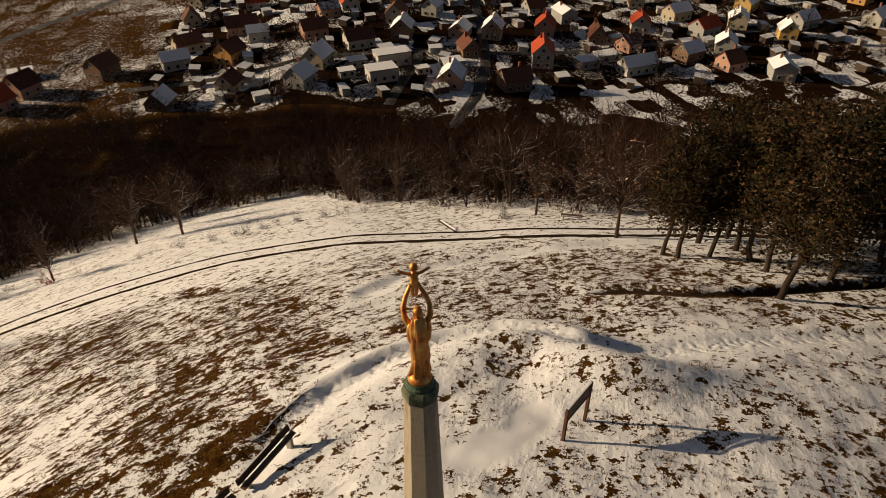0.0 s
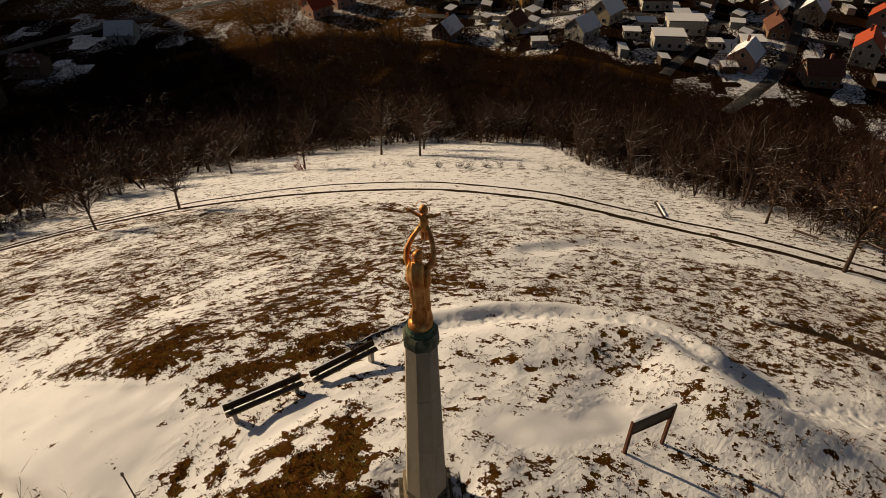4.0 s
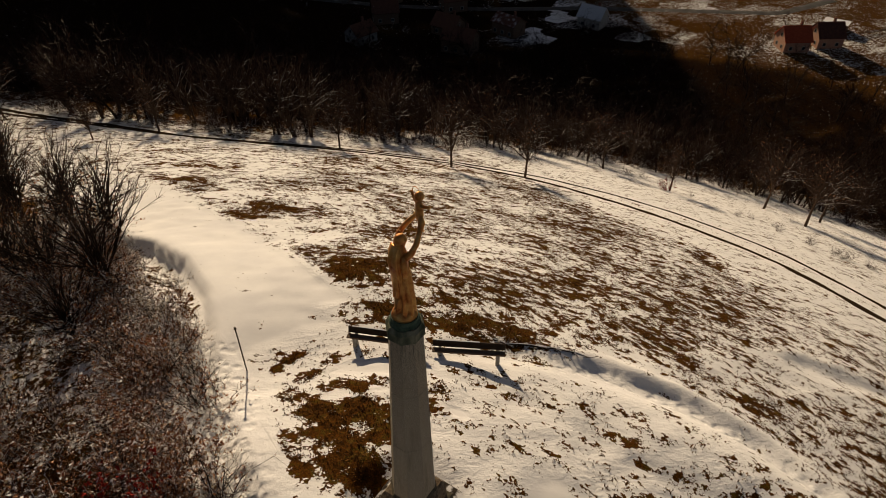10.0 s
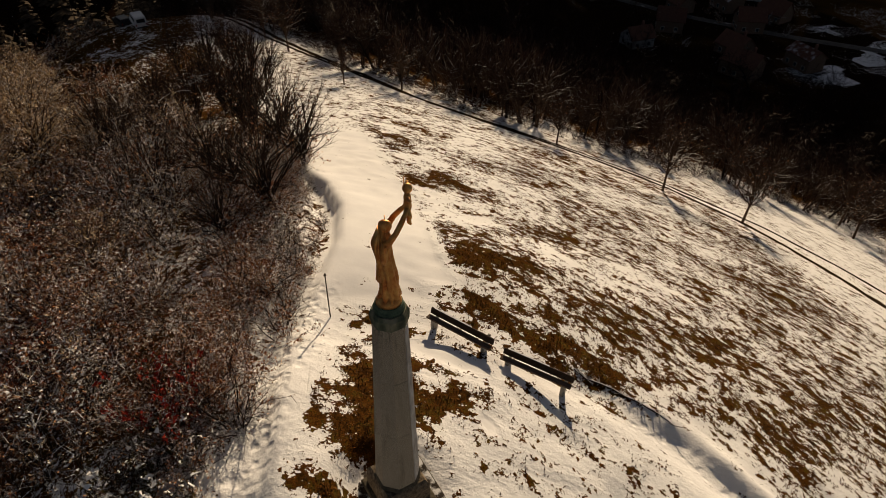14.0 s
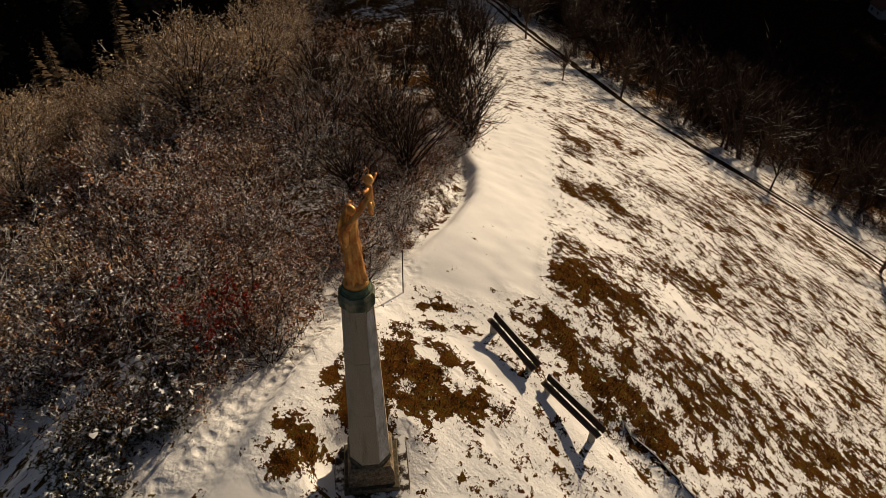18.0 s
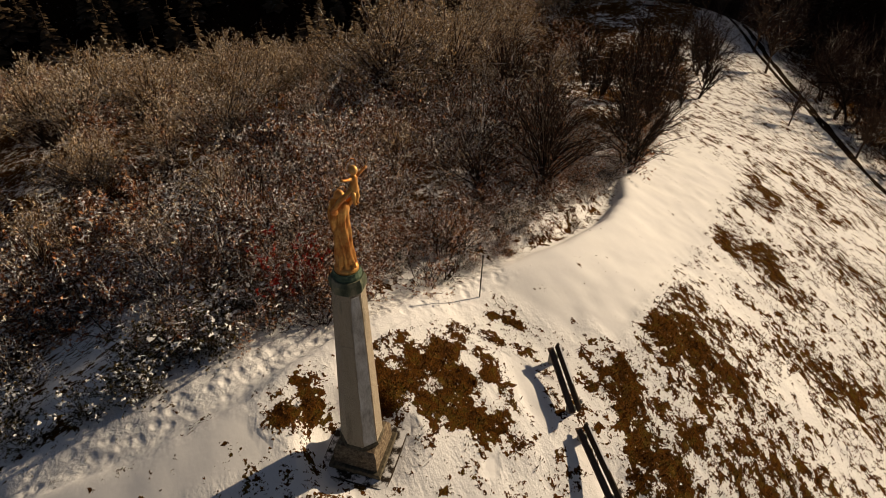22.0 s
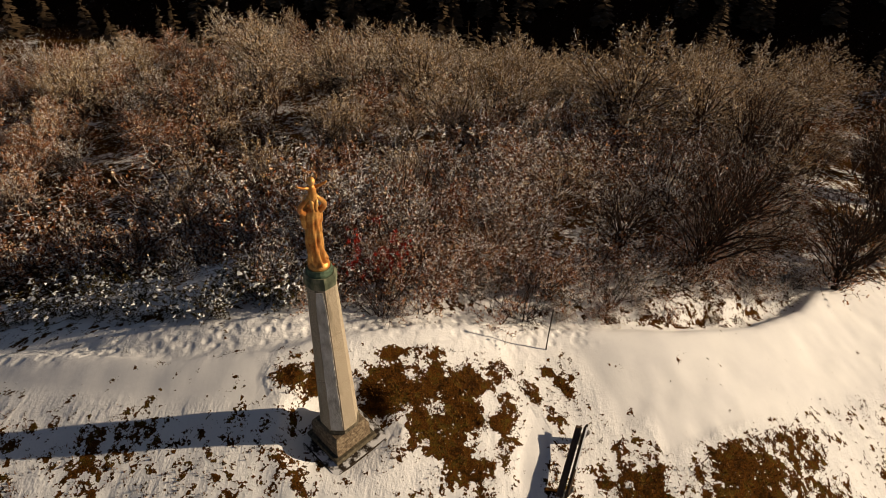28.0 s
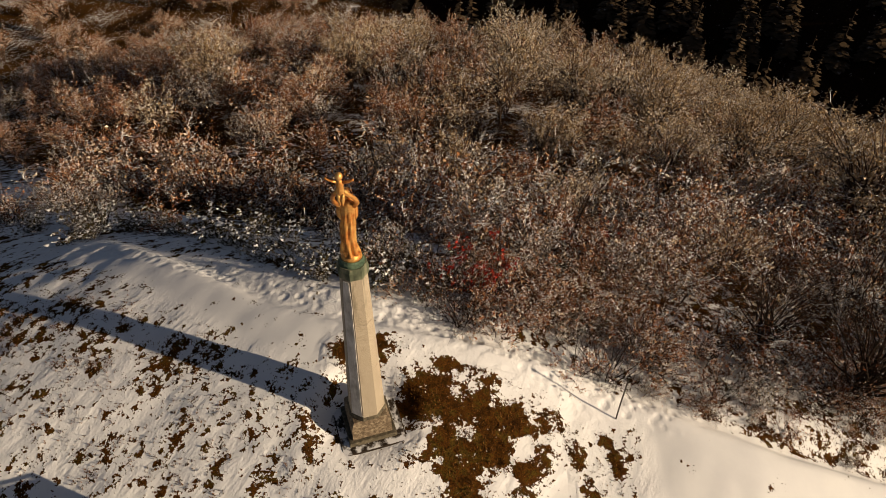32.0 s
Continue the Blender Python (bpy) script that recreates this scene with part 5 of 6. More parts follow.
def tangle(name, seed, x, y, mats, tall, twig, label):
    """Fine brushwood between the trees: twigs, leaves and clots of snow, at ground places x, y."""
    rng = np.random.default_rng(seed)
    n = len(x)
    z = ground_z(x, y, False)
    h = tall * rng.uniform(0, 1, n) ** 1.5
    far = np.clip(np.hypot(x, y) / 60, 0.35, 2.0)
    root = np.stack([x, y, z + h * 0.8], 1)
    d = rng.normal(0, 1, (n, 3)) * [1, 1, 0.45] + [0, 0, 0.7]
    d /= np.linalg.norm(d, axis=1, keepdims=True)
    tip = root + d * (rng.uniform(0.3, 1.0, n) * (0.5 + 0.5 * far))[:, None]
    v, f = cones(np.column_stack([root, tip, twig * far, 0 * far]))
    pick = rng.integers(0, n, n)
    v2, f2 = leaves(rng, tip[pick] + rng.normal(0, 0.3, (n, 3)), (0.075 * far[pick])[:, None])
    k = n // 4
    v3, f3 = chips(rng, tip[pick[:k]] + rng.normal(0, 0.25, (k, 3)), (0.055 * far[pick[:k]])[:, None, None], 0.5)
    kind = np.arange(n) % 3 == 0
    tri = np.repeat(kind, 3)
    faces = [f[tri], f[~tri], f2 + len(v)]
    verts = [v, v2]
    if len(mats) > 3:
        faces.append(f3 + len(v) + len(v2))
        verts.append(v3)
    me = mesh_of(name, np.concatenate(verts), faces, mats, list(range(len(mats))))
    return tagged(new(name, me), label, "brushwood", kind="stuff")


trng = np.random.default_rng(31)
r, th = np.exp(trng.uniform(math.log(7), math.log(70), 90000)), radians(1) * trng.uniform(182, 345, 90000)
x, y = r * np.cos(th), r * np.sin(th)
d = scrub_edge(x) - y
keep = (d > np.where(x < -40, 12.0, 1.0)) & ((x < -2) | (d > 11)) & (vnoise(x * 0.35, y * 0.35, 4) > 0.28)
tangle("thicket_brushwood", 1, x[keep][:34000], y[keep][:34000], [TWIG_PALE, TWIG_RUSSET, LEAF_BROWN, FLECK], 1.8, 0.011, "tangled brown brushwood flecked with snow between the trees")
r, th = np.sqrt(trng.uniform(45**2, 235**2, 140000)), radians(1) * trng.uniform(182, 345, 140000)
x, y = r * np.cos(th), r * np.sin(th)
keep = (scrub_edge(x) - y > 18) & (-0.62 * x - 0.78 * y < np.interp(x, [-60, 0], [116, 146])) & (trng.uniform(0, 1, len(r)) < 90 / r) & (vnoise(x * 0.16, y * 0.16, 6) > 0.25)
tangle("lower_brushwood", 3, x[keep][:30000], y[keep][:30000], [TWIG_PALE, TWIG_RUSSET, LEAF_SAND, FLECK], 3.5, 0.017, "pale frosted saplings and brushwood of the lower wood")
r, th = trng.uniform(46, 216, 300000), radians(1) * trng.uniform(26, 198, 300000)
deg = np.degrees(th)
inside = (r > np.interp(deg, RING_A, RING_R) + 1) & (r < np.interp(deg, WOOD_A, WOOD_R))
keep = inside & (trng.uniform(0, 1, len(r)) < 75 / r)
x, y = (r * np.cos(th))[keep], (r * np.sin(th))[keep]
tangle("wood_brushwood", 2, x[:30000], y[:30000], [TWIG_SHADED, TWIG_DARK, TWIG_SHADED], 2.5, 0.018, "dark brushwood and saplings between the trees of the wood")
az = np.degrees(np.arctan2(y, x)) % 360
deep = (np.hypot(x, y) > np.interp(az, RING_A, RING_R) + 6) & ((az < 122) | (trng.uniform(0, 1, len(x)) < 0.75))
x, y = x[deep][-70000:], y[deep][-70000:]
tangle("wood_canopy", 4, x, y, [TWIG_SHADED, TWIG_SHADED, TWIG_SHADED], 9.0, 0.026, "fine leafless canopy twigs, coloured with the wood's shade")


# ---- conifers ----
def pine_meshes(seed):
    rng = np.random.default_rng(seed)
    out = [[], [], [], []]
    grow(rng, (0, 0, -0.4), (0.04, 0, 1), 9.0, 0.17, 0, 0, out, 0, 0.5, 0.4, 6)
    spine = out[0]
    for k in range(54):
        s = spine[rng.integers(2, 6)]
        u = rng.uniform(0, 1)
        at = np.array(s[:3]) * (1 - u) + np.array(s[3:6]) * u
        a = rng.uniform(0, 6.28)
        long = 2.3 * (1.15 - at[2] / 10.5) + 0.4
        grow(rng, at, (math.cos(a), math.sin(a), 0.25), long, 0.035, 1, 2, out, 5, 0.7, 0.25, 3)
    v, f = tubes(spine + out[1], 6)
    stem = mesh_of("pine_trunk", v, [f], [BARK], smooth=True)
    ends = np.array(out[1] + out[2])
    pick = ends[rng.integers(0, len(ends), 5200)]
    u = rng.uniform(0.2, 1.1, (5200, 1))
    at = pick[:, :3] * (1 - u) + pick[:, 3:6] * u + rng.normal(0, 0.18, (5200, 3))
    v, f = chips(rng, at, 0.12, 0.7)
    v2, f2 = chips(rng, at[:1800] + rng.normal(0, 0.3, (1800, 3)), 0.085, 0.8)
    crown = mesh_of("pine_crown", np.concatenate([v, v2]), [np.concatenate([f, f2 + len(v)])], [NEEDLE])
    return stem, crown


def spruce_meshes(seed):
    rng = np.random.default_rng(seed)
    v, f = tubes([(0, 0, -0.4, 0, 0, 11, 0.2, 0.03)], 6)
    stem = mesh_of("spruce_trunk", v, [f], [BARK])
    places, tri, base = [], [], 0
    for k in range(80):
        z = 11 * (1 - (rng.uniform(0, 1)) ** 0.6) + 0.4
        a, long = rng.uniform(0, 6.28), (11.4 - z) * 0.27 + 0.2
        d = np.array([math.cos(a), math.sin(a), -0.25])
        s = np.array([-math.sin(a), math.cos(a), 0]) * long * 0.34
        o = np.array([0, 0, z])
        places += [o, o + d * long * 0.6 + s, o + d * long, o + d * long * 0.6 - s, o + d * long * 0.55 + [0, 0, -0.22 * long]]
        tri += [[base, base + 1, base + 2], [base, base + 2, base + 3], [base, base + 4, base + 1], [base + 1, base + 4, base + 2], [base + 2, base + 4, base + 3], [base + 3, base + 4, base]]
        base += 5
    crown = mesh_of("spruce_crown", np.array(places), [np.array(tri)], [SPRUCE])
    return stem, crown


KINDS["pine"] = [pine_meshes(200 + k) for k in range(3)]
KINDS["spruce"] = [spruce_meshes(220 + k) for k in range(3)]
for x, y, s in [(24.5, 21.5, 1.1), (29, 15.6, 1.15), (31.5, 23, 1.2), (35, 18, 1.2), (24, 27, 1.1), (20.9, 14.4, 0.95), (23.6, 19.0, 0.95), (26.4, 17.2, 1.05), (33.3, 20.5, 1.1), (20.0, 22.9, 0.9), (19.4, 23.8, 0.85), (22, 22.6, 0.9), (25, 24, 1.0), (28, 21, 1.05), (30.5, 18, 1.1), (30, 25, 1.05), (34, 25, 1.1),
                (37, 20, 1.1), (27, 28, 1.0), (32, 31, 1.05), (38, 28, 1.1), (41, 23, 1.1), (36, 34, 1.0)]:
    plant("pine_tree", some("pine"), x, y, s * 1.14, prng.uniform(0, 360), "scots pine with leaning bare trunk and ragged dark crown", "tree", "pines beside the track")
for x, y, s in [(56, 78, 0.9), (62, 80, 1.0), (66, 76, 1.1), (59, 74, 0.8)]:
    plant("spruce_tree", some("spruce"), x, y, s, prng.uniform(0, 360), "dark pointed spruce at the wood's edge", "tree", "spruces above the village")
spots = []
while len(spots) < 420:
    x, y = prng.uniform(-250, 180), prng.uniform(-300, -20)
    d = -0.62 * x - 0.78 * y
    if d < np.interp(x, [-60, 0], [124, 140]) or d > 240:
        continue
    spots.append((x, y, prng.uniform(0.9, 1.5), prng.uniform(0, 6.28)))
scatter("spruce_forest", "spruce", spots, "dark spruce forest on the opposite slope", "woods")

# ---- grass tufts standing out of the snow ----
def build_grass():
    rng = np.random.default_rng(8)
    x, y = rng.uniform(-36, 20, 400000), rng.uniform(-4, 32, 400000)
    keep = (bareness(x, y) + 0.35 * (vnoise(x * 1.6, y * 1.6, 4) - 0.5) > rng.uniform(0.33, 0.72, len(x))) & (np.hypot(x, y) > 1.4)
    x, y = x[keep][:40000], y[keep][:40000]
    z = ground_z(x, y)
    n, blades = len(x), 4
    a = rng.uniform(0, 6.28, (n, blades))
    lean, tall = rng.uniform(0.2, 1.0, (n, blades)), rng.uniform(0.03, 0.09, (n, blades))
    root = np.stack([x[:, None] + 0.06 * np.cos(a * 3), y[:, None] + 0.06 * np.sin(a * 3), np.repeat(z[:, None] - 0.01, blades, 1)], -1)
    tip = root + np.stack([np.cos(a) * lean * 0.08, np.sin(a) * lean * 0.08, tall], -1)
    side = np.stack([-np.sin(a), np.cos(a), 0 * a], -1) * 0.018
    v = np.stack([root - side, root + side, tip], 2).reshape(-1, 3)
    f = np.arange(len(v)).reshape(-1, 3)
    tagged(new("grass_tufts", mesh_of("grass_tufts", v, [f], [GRASS])), "dry brown winter grass poking through the snow", "grass", kind="stuff")


build_grass()

# ---- village ----
WALLS = {"white": (0.46, 0.43, 0.38), "cream": (0.42, 0.35, 0.25), "yellow": (0.55, 0.36, 0.13), "orange": (0.55, 0.27, 0.09), "grey": (0.33, 0.32, 0.30), "brown": (0.20, 0.12, 0.08), "rose": (0.45, 0.25, 0.18)}
WALL = {k: m_simple("render_" + k, [(0.3, tuple(0.8 * v for v in c)), (0.7, c)], 1.5, 0.9) for k, c in WALLS.items()}
ROOF = {"red": m_snowy("red_tiles", [(0.3, (0.30, 0.045, 0.02)), (0.7, (0.45, 0.08, 0.035))], 1.5, 0.93, 1.02, cover=0.25), "snow": m_snowy("snowed_roof", [(0.3, (0.14, 0.10, 0.08)), (0.7, (0.22, 0.17, 0.14))], 1.0, 0.5, 0.66, cover=0.5),
        "brown": m_snowy("brown_tiles", [(0.3, (0.09, 0.035, 0.025)), (0.7, (0.16, 0.065, 0.04))], 1.2, 0.82, 0.95, cover=0.35), "metal": m_simple("glazed_roof", [(0.3, (0.6, 0.6, 0.6)), (0.7, (0.7, 0.7, 0.7))], 2, 0.25)}
PANE = m_simple("window_glass", [(0.3, (0.015, 0.018, 0.02)), (0.7, (0.04, 0.045, 0.05))], 2, 0.15)
BRICK = m_simple("chimney_brick", [(0.3, (0.14, 0.06, 0.04)), (0.7, (0.24, 0.11, 0.08))], 6, 0.85)
TIMBER = m_simple("fence_timber", [(0.3, (0.04, 0.028, 0.02)), (0.7, (0.1, 0.07, 0.05))], 4, 0.8)


def gable_roof(length, wide, eaves, ridge, over=0.45, thick=0.22):
    """Two roof slopes with thickness, the ridge along x."""
    b = bmesh.new()
    for s in (-1, 1):
        rise = (ridge - eaves) / (wide / 2)
        lo = (s * (wide / 2 + over), eaves - over * rise)
        ps = [(x, yy, zz + t) for x in (-length / 2 - over, length / 2 + over) for yy, zz in (lo, (0, ridge)) for t in (0, thick)]
        v = [b.verts.new(p) for p in ps]
        for q in ((0, 2, 3, 1), (4, 5, 7, 6), (1, 3, 7, 5), (0, 4, 6, 2), (0, 1, 5, 4), (2, 6, 7, 3)):
            b.faces.new([v[i] for i in q])
    bmesh.ops.recalc_face_normals(b, faces=b.faces[:])
    return b


def build_house(x, y, rz, length, wide, eaves, ridge, wall, roof, label, flat=False, chimney=True):
    length, wide, eaves, ridge = 0.84 * length, 0.82 * wide, 0.86 * eaves, 0.84 * ridge
    h = thing("house", (x, y, gz(x, y) - 0.2), label, "house", "village houses", rz=rz)
    b = bmesh.new()
    pts = [(-wide / 2, 0), (wide / 2, 0), (wide / 2, eaves)] + ([] if flat else [(0, ridge)]) + [(-wide / 2, eaves)]
    loops = [[b.verts.new((s * length / 2, yy, zz)) for yy, zz in pts] for s in (-1, 1)]
    for i in range(len(pts)):
        j = (i + 1) % len(pts)
        b.faces.new((loops[0][i], loops[0][j], loops[1][j], loops[1][i]))
    b.faces.new(loops[0])
    b.faces.new(loops[1])
    bmesh.ops.recalc_face_normals(b, faces=b.faces[:])
    w = part("wall", b, WALL[wall], h)
    if flat:
        part("roof", box(length + 0.5, wide + 0.5, 0.35, (0, 0, eaves + 0.18), bevel=0.04), ROOF[roof], h)
    else:
        r = part("roof", gable_roof(length, wide, eaves + 0.03, ridge + 0.03), ROOF[roof], h)
        if chimney:
            part("chimney", box(0.7, 0.7, 1.8, (length * 0.2, wide * 0.12, ridge + 0.4), bevel=0.03), BRICK, r)
    def window(px, py, pz, face):
        along = face in ("n", "s")
        q = part("window", box(1.2 if along else 0.12, 0.12 if along else 1.2, 1.3, (px, py, pz), bevel=0.02), WALL["white"], w)
        part("pane", box(0.95 if along else 0.14, 0.14 if along else 0.95, 1.05, (px, py, pz), bevel=0), PANE, q)
    storeys = max(1, int(eaves // 2.7))
    for st in range(storeys):
        zz = 1.6 + 2.7 * st
        nx = max(2, int(length // 3))
        for k in range(nx):
            px = -length / 2 + length * (k + 0.5) / nx
            window(px, -wide / 2 - 0.02, min(zz, eaves - 0.75), "s")
        for k in range(2):
            window(-length / 2 - 0.02, wide * (-0.22 + 0.44 * k), zz, "w")
    if not flat and ridge - eaves > 2.4:
        window(-length / 2 - 0.02, 0, eaves + 1.0, "w")
    return h


for x, y, rz, l, w, e, r, wall, roof, label in [
    (-80, 230, 60, 11, 9, 5.2, 9, "brown", "brown", "dark timbered house with a steep brown roof"), (-56, 232, 20, 11, 8, 4.6, 7.6, "white", "snow", "long white house with a snowy roof"),
    (-37, 233, 60, 11, 9, 5.0, 9.0, "orange", "brown", "house with a bright orange gable"), (-35, 264, 10, 14, 9, 4.2, 8.2, "rose", "brown", "barn with a broad rust-brown roof"),
    (-54, 250, 30, 12, 9, 4.0, 7.5, "cream", "brown", "low cream house with a dark roof"), (-6, 216, 65, 11, 9, 4.6, 9, "cream", "snow", "pale steep-gabled house with a snowy roof")]:
    build_house(x, y, rz, l, w, e, r, wall, roof, label)
for x, y, rz, l, w, e, r, wall, roof, label in [
    (-12, 199, 60, 10, 9, 4.4, 8.5, "grey", "snow", "grey gabled house at the foot of the wood"), (26, 241, 75, 11, 9, 5.6, 9.6, "brown", "snow", "half-timbered gabled house with a snowy roof"),
    (9, 233, 15, 12, 9, 4.6, 8.2, "white", "brown", "white house with a dark roof"), (-7, 247, 15, 11, 9, 4.4, 8, "rose", "brown", "rose house with a dark roof"),
    (42, 270, 60, 10, 8, 5, 8.6, "white", "snow", "white gabled house with a snowy roof"), (52, 293, 20, 12, 9, 5, 8.6, "white", "red", "house with a bright red roof")]:
    build_house(x, y, rz, l, w, e, r, wall, roof, label)
for x, y, rz, l, w, e, r, wall, roof, label in [
    (61, 241, 70, 11, 9, 5.4, 9.8, "cream", "snow", "cream steep-gabled house with a snowy roof"), (83, 244, 70, 11, 9, 5.0, 9.4, "rose", "red", "house with a red roof"),
    (72, 211, 75, 13, 9, 6.6, 11, "white", "red", "tall house with a bright red tiled roof"), (103, 200, 12, 15, 8, 4.4, 7.6, "white", "snow", "long white house in a snowy garden"),
    (127, 210, 20, 10, 9, 4.2, 7.6, "brown", "snow", "brown chalet with a snowy roof"), (123, 244, 70, 11, 9, 4.6, 8.6, "white", "red", "white house with a patchy red roof")]:
    build_house(x, y, rz, l, w, e, r, wall, roof, label)
for x, y, rz, l, w, e, r, wall, roof, label in [
    (144, 255, 20, 12, 9, 4.8, 8.2, "cream", "snow", "cream house with a snowy roof"), (164, 241, 60, 11, 9, 5, 8.6, "cream", "snow", "cream house with a dormered snowy roof"),
    (180, 262, 40, 12, 9, 5, 8.8, "yellow", "snow", "yellow house with a snowy roof"), (190, 236, 20, 12, 9, 4.6, 8.2, "grey", "snow", "grey house with a snowy roof"),
    (145, 216, 60, 11, 9, 4.2, 7.8, "grey", "snow", "low grey house with a snowy roof"), (176, 225, 65, 10, 8, 4.6, 8.6, "yellow", "snow", "house with a yellow gable")]:
    build_house(x, y, rz, l, w, e, r, wall, roof, label)
for x, y, rz, l, w, e, r, wall, roof, label in [
    (221, 233, 30, 12, 9, 5, 8.6, "white", "snow", "white house with a snowy roof"), (237, 263, 30, 12, 9, 5, 8.6, "orange", "snow", "orange-walled house with a snowy roof"),
    (36, 192, 70, 11, 9, 4.8, 8.8, "rose", "snow", "gabled house beside the lane"), (56, 189, 10, 11, 9, 4.8, 8.4, "brown", "brown", "brown house above the lane"),
    (-106, 206, 60, 10, 9, 4.6, 9, "rose", "red", "house with a dark red gable"), (-102, 218, 60, 10, 9, 4.6, 9, "rose", "brown", "house with a russet gable"),
    (-157, 166, 20, 10, 8, 4.6, 8.4, "white", "metal", "house whose roof glints in the sun")]:
    build_house(x, y, rz, l, w, e, r, wall, roof, label)
for x, y, rz, l, w, e, wall in [(19, 213, 12, 14, 8, 5.2, "white"), (7, 213, 12, 7, 6, 3, "grey"), (14, 199, 12, 11, 8, 5.0, "white"), (87, 207, 12, 9, 7, 3.4, "grey"), (97, 213, 12, 10, 7, 3.0, "grey"), (39, 207, 12, 8, 7, 3.6, "white"),
                               (-108, 234, 20, 9, 6, 3, "brown"), (28, 203, 12, 5, 4, 2.6, "grey"), (3, 204, 12, 6, 5, 2.8, "grey")]:
    build_house(x, y, rz, l, w, e, e, wall, "snow", "flat-roofed building with snow on its roof", flat=True)
vr = np.random.default_rng(12)
taken = [(o.location.x, o.location.y) for o in scene.objects if o.name.startswith("house")]
count = 0
while count < 84:
    x, y = (vr.uniform(-260, 330), vr.uniform(150, 420)) if count < 70 else (vr.uniform(-255, -160), vr.uniform(85, 155))
    if count >= 70 and (math.hypot(x, y) < 198 or any(math.hypot(x - a, y - b) < 14 for a, b in taken)):
        continue
    if count < 70 and (x < -20 and y < 330 and not (x < -120 and y < 260) or math.hypot(x, y) < 215 or any(math.hypot(x - a, y - b) < 16 for a, b in taken)):
        continue
    taken.append((x, y))
    # from 70 on, dark roofs and walls put the valley's shade into colour
    rf = vr.choice(["snow", "snow", "brown", "brown", "red"]) if count < 70 else "brown"
    wl = vr.choice(["white", "cream", "grey", "rose", "white"])
    if count >= 70:
        wl = vr.choice(["brown", "grey", "brown"])
    build_house(x, y, vr.choice([12, 70, 30, 100]) + vr.uniform(-8, 8), vr.uniform(9, 13), vr.uniform(8, 9.5), vr.uniform(3.6, 5.4), vr.uniform(7.4, 9.4), str(wl), str(rf), "village house with a " + {"snow": "snow-covered", "brown": "brown tiled", "red": "red tiled"}[str(rf)] + " roof")
    count += 1


# lanes, hedges, garden trees, sheds
strip("lane_1", [(30, 160), (42, 182), (50, 205), (54, 222), (60, 260), (66, 300)], 4.2, 0.12, ROAD, "narrow village lane, wet and half cleared of snow", "road", 0.1, 2.0)
strip("lane_2", [(-70, 214), (-40, 216), (0, 224), (30, 226), (54, 222), (90, 222), (118, 226), (150, 232), (200, 240), (260, 246)], 4.6, 0.12, ROAD, "village street, wet and half cleared of snow", "road", 0.1, 2.0)
strip("lane_3", [(14, 178), (18, 190), (28, 214), (30, 226)], 4.0, 0.12, ROAD, "narrow village lane between houses", "road", 0.1, 2.0)
strip("lane_4", [(-130, 276), (-112, 306), (-100, 324), (-80, 372)], 5.0, 0.12, ROAD, "country road between snowy fields", "road", 0.1, 2.0)
strip("lane_5", [(-240, 92), (-214, 116), (-190, 146), (-172, 176), (-150, 204), (-128, 232), (-126, 262)], 4.6, 0.12, ROAD, "road at the foot of the wood", "road", 0.1, 2.0)


def build_fence(ax, ay, bx, by):
    long = math.hypot(bx - ax, by - ay)
    z0, z1 = gz(ax, ay), gz(bx, by)
    f = thing("garden_fence", (ax, ay, z0), "dark timber garden fence standing in snow", "fence", "garden fences", rz=math.degrees(math.atan2(by - ay, bx - ax)))
    n = max(2, int(long / 3))
    for k in range(n + 1):
        part("post", box(0.14, 0.14, 1.5, (long * k / n, 0, 0.6 + (z1 - z0) * k / n), bevel=0), TIMBER, f)
    tilt = Matrix.Rotation(-math.atan2(z1 - z0, long), 4, "Y")
    for h in (0.45, 0.95):
        part("rail", box(long, 0.08, 0.22, (long / 2, 0, h + (z1 - z0) / 2), tilt, 0), TIMBER, f)


for ax, ay, bx, by in [(-32, 196, -10, 222), (-34, 212, -8, 224), (58, 206, 58, 222), (88, 190, 90, 216), (112, 192, 110, 226), (132, 196, 134, 224), (-70, 224, -40, 222), (28, 196, 46, 200), (0, 202, 26, 206), (-100, 236, -92, 262), (-46, 240, -20, 244), (92, 228, 112, 232), (136, 228, 160, 234)]:
    build_fence(ax, ay, bx, by)
vr = np.random.default_rng(21)
for n in range(26):
    while True:
        x, y = vr.uniform(-60, 190), vr.uniform(196, 330)
        if min(math.hypot(x - a, y - b) for a, b in taken) > 12.5 and not (-150 < x < -64):
            break
    taken.append((x, y))
    rf, wl = str(vr.choice(["brown", "brown", "snow", "red"])), str(vr.choice(["brown", "grey", "cream", "rose"]))
    build_house(x, y, vr.choice([12, 70, 20, 100]) + vr.uniform(-8, 8), vr.uniform(8, 11), vr.uniform(7, 9), vr.uniform(3.0, 4.6), vr.uniform(6.6, 9), wl, rf, "small " + {"brown": "brown timbered", "grey": "grey", "cream": "cream", "rose": "rose"}[wl] + " house with a " + {"snow": "snow-covered", "brown": "brown tiled", "red": "red tiled"}[rf] + " roof")
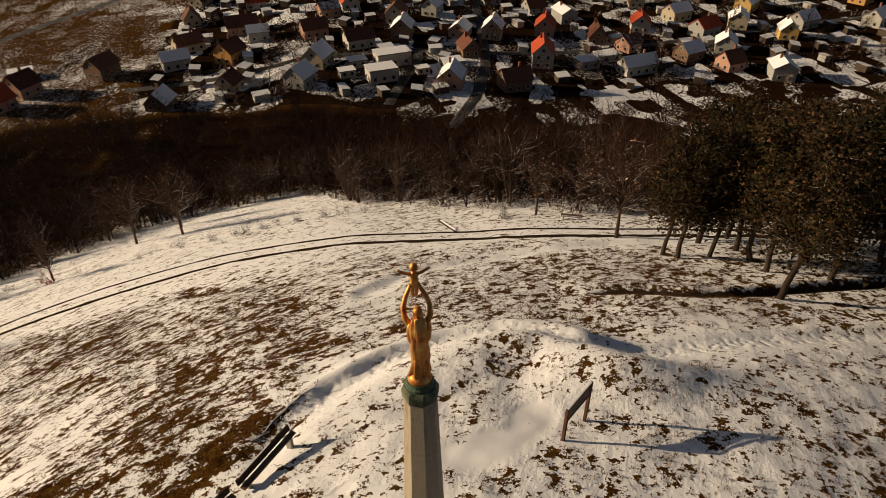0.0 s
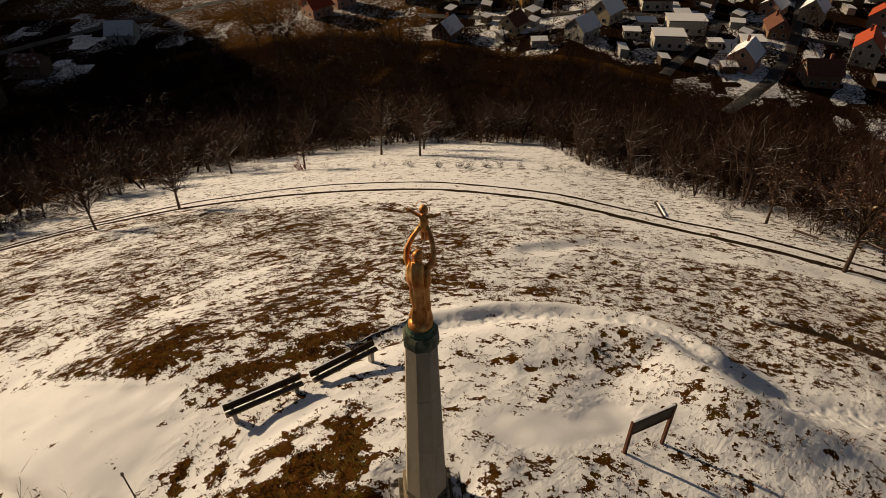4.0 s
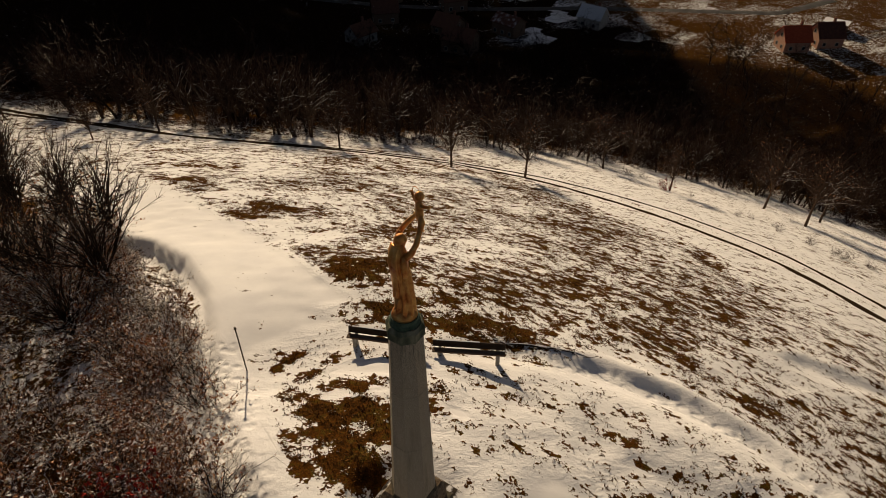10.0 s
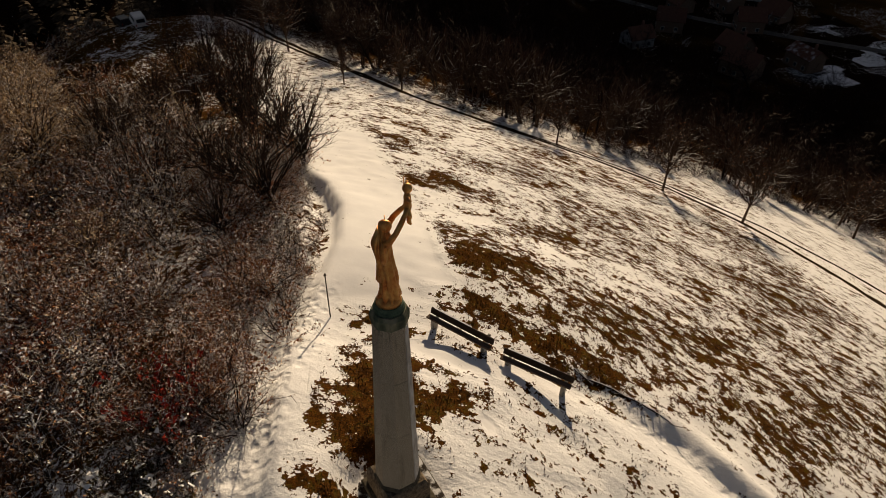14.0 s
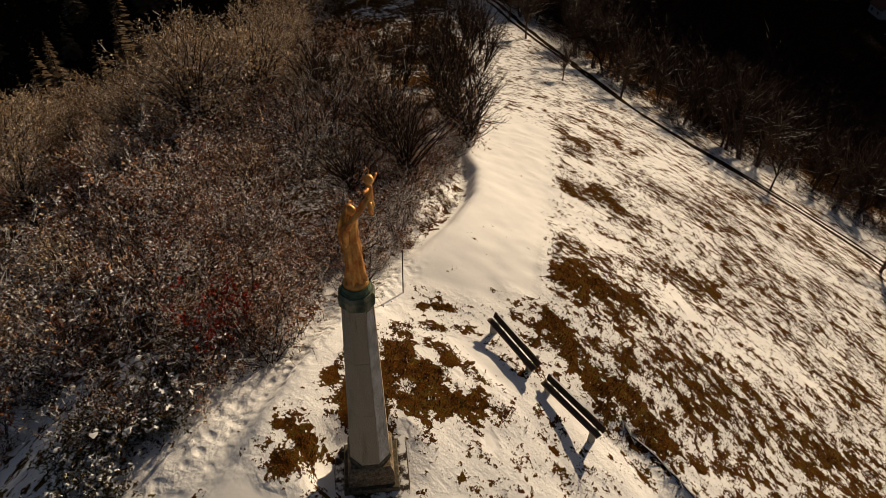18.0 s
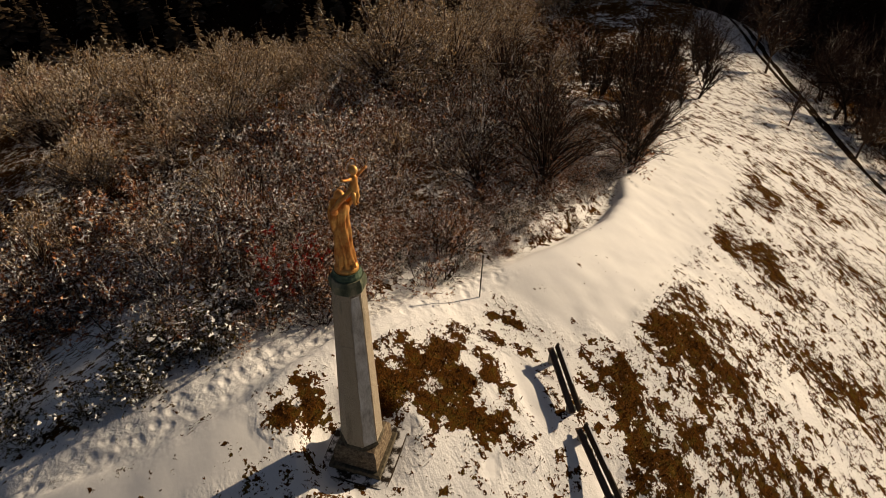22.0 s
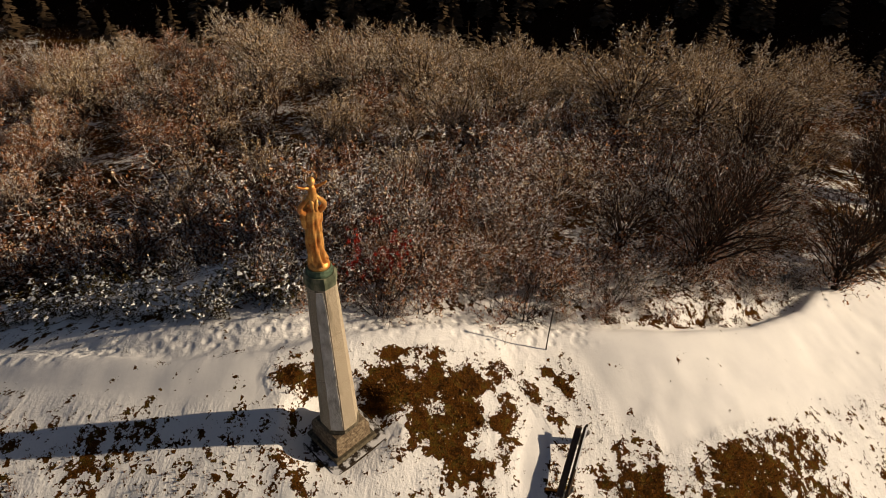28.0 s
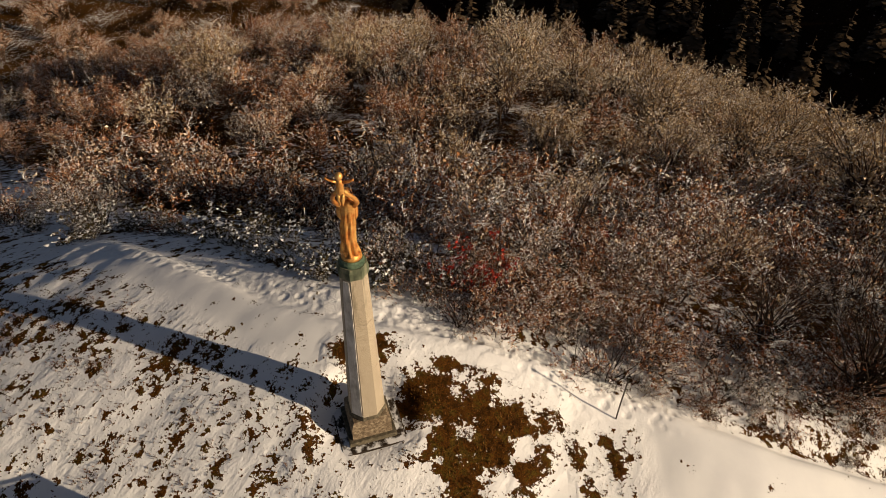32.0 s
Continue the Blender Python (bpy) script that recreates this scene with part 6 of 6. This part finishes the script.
for n in range(110):
    while True:
        x, y = vr.uniform(-60, 220), vr.uniform(185, 310)
        if min(math.hypot(x - a, y - b) for a, b in taken) > 7.0:
            break
    taken.append((x, y))
    sh = thing("garden_shed", (x, y, gz(x, y) - 0.1), "small timber garden shed with a snowy roof", "shed", "garden sheds", rz=vr.choice([12, 70, 100]) + vr.uniform(-10, 10))
    l, w = vr.uniform(3, 5.5), vr.uniform(2.4, 3.6)
    part("wall", box(l, w, 2.3, (0, 0, 1.15), bevel=0.03), TIMBER if vr.uniform() < 0.6 else WALL["grey"], sh)
    part("roof", box(l + 0.4, w + 0.4, 0.16, (0, 0, 2.42), Matrix.Rotation(radians(7), 4, "X"), 0.02), ROOF["snow"], sh)
spots = []
while len(spots) < 380:
    a, b = taken[vr.integers(0, len(taken))]
    x, y = a + vr.normal(0, 13), b + vr.normal(0, 13)
    r, th = math.hypot(x, y), math.degrees(math.atan2(y, x))
    if r < np.interp(th, WOOD_A, WOOD_R) or min(math.hypot(x - a, y - b) for a, b in taken) < 6.5 or (-140 < x < -60 and 220 < y < 330 and vr.uniform() < 0.8):
        continue
    spots.append((x, y, vr.uniform(0.45, 0.95), vr.uniform(0, 6.28)))
scatter("garden_trees", "midtree", spots[:90], "bare fruit trees in the village gardens", "trees")
scatter("village_trees", "tall", spots[90:], "bare dark trees among the village houses", "trees")
hedge = [(x + vr.normal(0, 0.5), y + vr.normal(0, 0.5), vr.uniform(0.7, 1.3), vr.uniform(0, 6.28)) for a, b in [((-60, 218), (-10, 226)), ((60, 226), (100, 224)), ((100, 184), (112, 200)), ((-90, 240), (-60, 262)), ((30, 215), (44, 226)), ((66, 196), (84, 200))] for x, y in smooth_line([a, b], 3.4)]
shrubs = []
while len(shrubs) < 260:
    a, b = taken[vr.integers(0, len(taken))]
    x, y = a + vr.normal(0, 12), b + vr.normal(0, 12)
    r, th = math.hypot(x, y), math.degrees(math.atan2(y, x))
    if r > np.interp(th, WOOD_A, WOOD_R) and min(math.hypot(x - c, y - d) for c, d in taken) > 6:
        shrubs.append((x, y, vr.uniform(0.8, 2.6), vr.uniform(0, 6.28)))
scatter("garden_shrubs", "under", shrubs, "bare dark shrubs and small trees in the village gardens", "shrubs")
scatter("garden_hedges", "under", hedge, "dark clipped hedges between the village gardens", "hedge")


# ---- vehicles parked on the ridge track ----
CAR_WHITE = m_simple("white_car_paint", [(0.3, (0.55, 0.54, 0.52)), (0.7, (0.66, 0.65, 0.63))], 0.8, 0.35, bump=0.02)
CAR_DARK = m_simple("dark_car_paint", [(0.3, (0.02, 0.018, 0.018)), (0.7, (0.035, 0.03, 0.03))], 0.8, 0.3, bump=0.02)
RUBBER = m_simple("tyre_rubber", [(0.3, (0.012, 0.012, 0.012)), (0.7, (0.03, 0.03, 0.03))], 6, 0.9)
LAMP_RED = m_simple("red_lamp_glass", [(0.3, (0.25, 0.02, 0.015)), (0.7, (0.3, 0.03, 0.02))], 6, 0.3)


def build_car(name, x, y, rz, long, wide, tall, bonnet, paint, label):
    """A parked vehicle, its nose along x."""
    car = thing(name, (x, y, gz(x, y) + 0.05), label, "vehicle", "vehicles on the ridge track", rz=rz)
    nose, tail, half = long / 2, -long / 2, wide / 2
    side = [(tail, 0.35), (tail, 0.95), (tail + 0.12, tall - 0.12), (tail + 0.4, tall), (nose - bonnet - 0.7, tall), (nose - bonnet, 1.0), (nose - 0.15, 0.85), (nose, 0.6), (nose, 0.35)]
    b = bmesh.new()
    loops = [[b.verts.new((px, s * half * (0.86 if pz > 1.1 else 1.0), pz)) for px, pz in side] for s in (-1, 1)]
    for i in range(len(side)):
        j = (i + 1) % len(side)
        b.faces.new((loops[0][i], loops[0][j], loops[1][j], loops[1][i]))
    b.faces.new(loops[0])
    b.faces.new(loops[1])
    bmesh.ops.recalc_face_normals(b, faces=b.faces[:])
    bmesh.ops.bevel(b, geom=b.edges[:], offset=0.05, segments=2, affect="EDGES")
    body = part("body", b, paint, car, smooth=False)
    run = nose - bonnet - 0.7 - (tail + 0.4)
    for s in (-1, 1):
        part("side_window", box(run * 0.8, 0.04, (tall - 1.1) * 0.6, (tail + 0.4 + run / 2, s * half * 0.93, 1.05 + (tall - 1.1) * 0.45), bevel=0.01), PANE, body)
        part("tail_lamp", box(0.05, 0.16, 0.3, (tail - 0.01, s * (half - 0.15), 0.85), bevel=0.01), LAMP_RED, body)
        for px in (tail + 0.75, nose - 0.75):
            w = bmesh.new()
            limb(w, [((px, s * (half - 0.18), 0.3), 0.31), ((px, s * (half + 0.01), 0.3), 0.31)], 18)
            tyre = part("wheel", w, RUBBER, car, "black tyre")
            w = bmesh.new()
            limb(w, [((px, s * (half - 0.05), 0.3), 0.18), ((px, s * (half + 0.02), 0.3), 0.18)], 14)
            part("rim", w, STEEL, tyre)
    part("windscreen", box(0.04, wide * 0.74, 0.62, (nose - bonnet - 0.36, 0, (tall + 1.0) / 2 + 0.01), Matrix.Rotation(radians(-42), 4, "Y"), 0.01), PANE, body)
    part("rear_window", box(0.04, wide * 0.66, (tall - 1.1) * 0.6, (tail + 0.05, 0, 1.05 + (tall - 1.1) * 0.45), Matrix.Rotation(radians(7), 4, "Y"), 0.01), PANE, body)
    part("bumper", box(0.12, wide * 0.92, 0.2, (tail - 0.03, 0, 0.45), bevel=0.03), RUBBER, body)


build_car("van", -99.5, -33.0, 205, 4.6, 1.85, 1.95, 0.9, CAR_WHITE, "white delivery van parked on the snowy ridge track")
build_car("parked_car", -105.0, -37.2, 215, 4.3, 1.75, 1.5, 1.1, CAR_DARK, "dark estate car parked beyond the van")
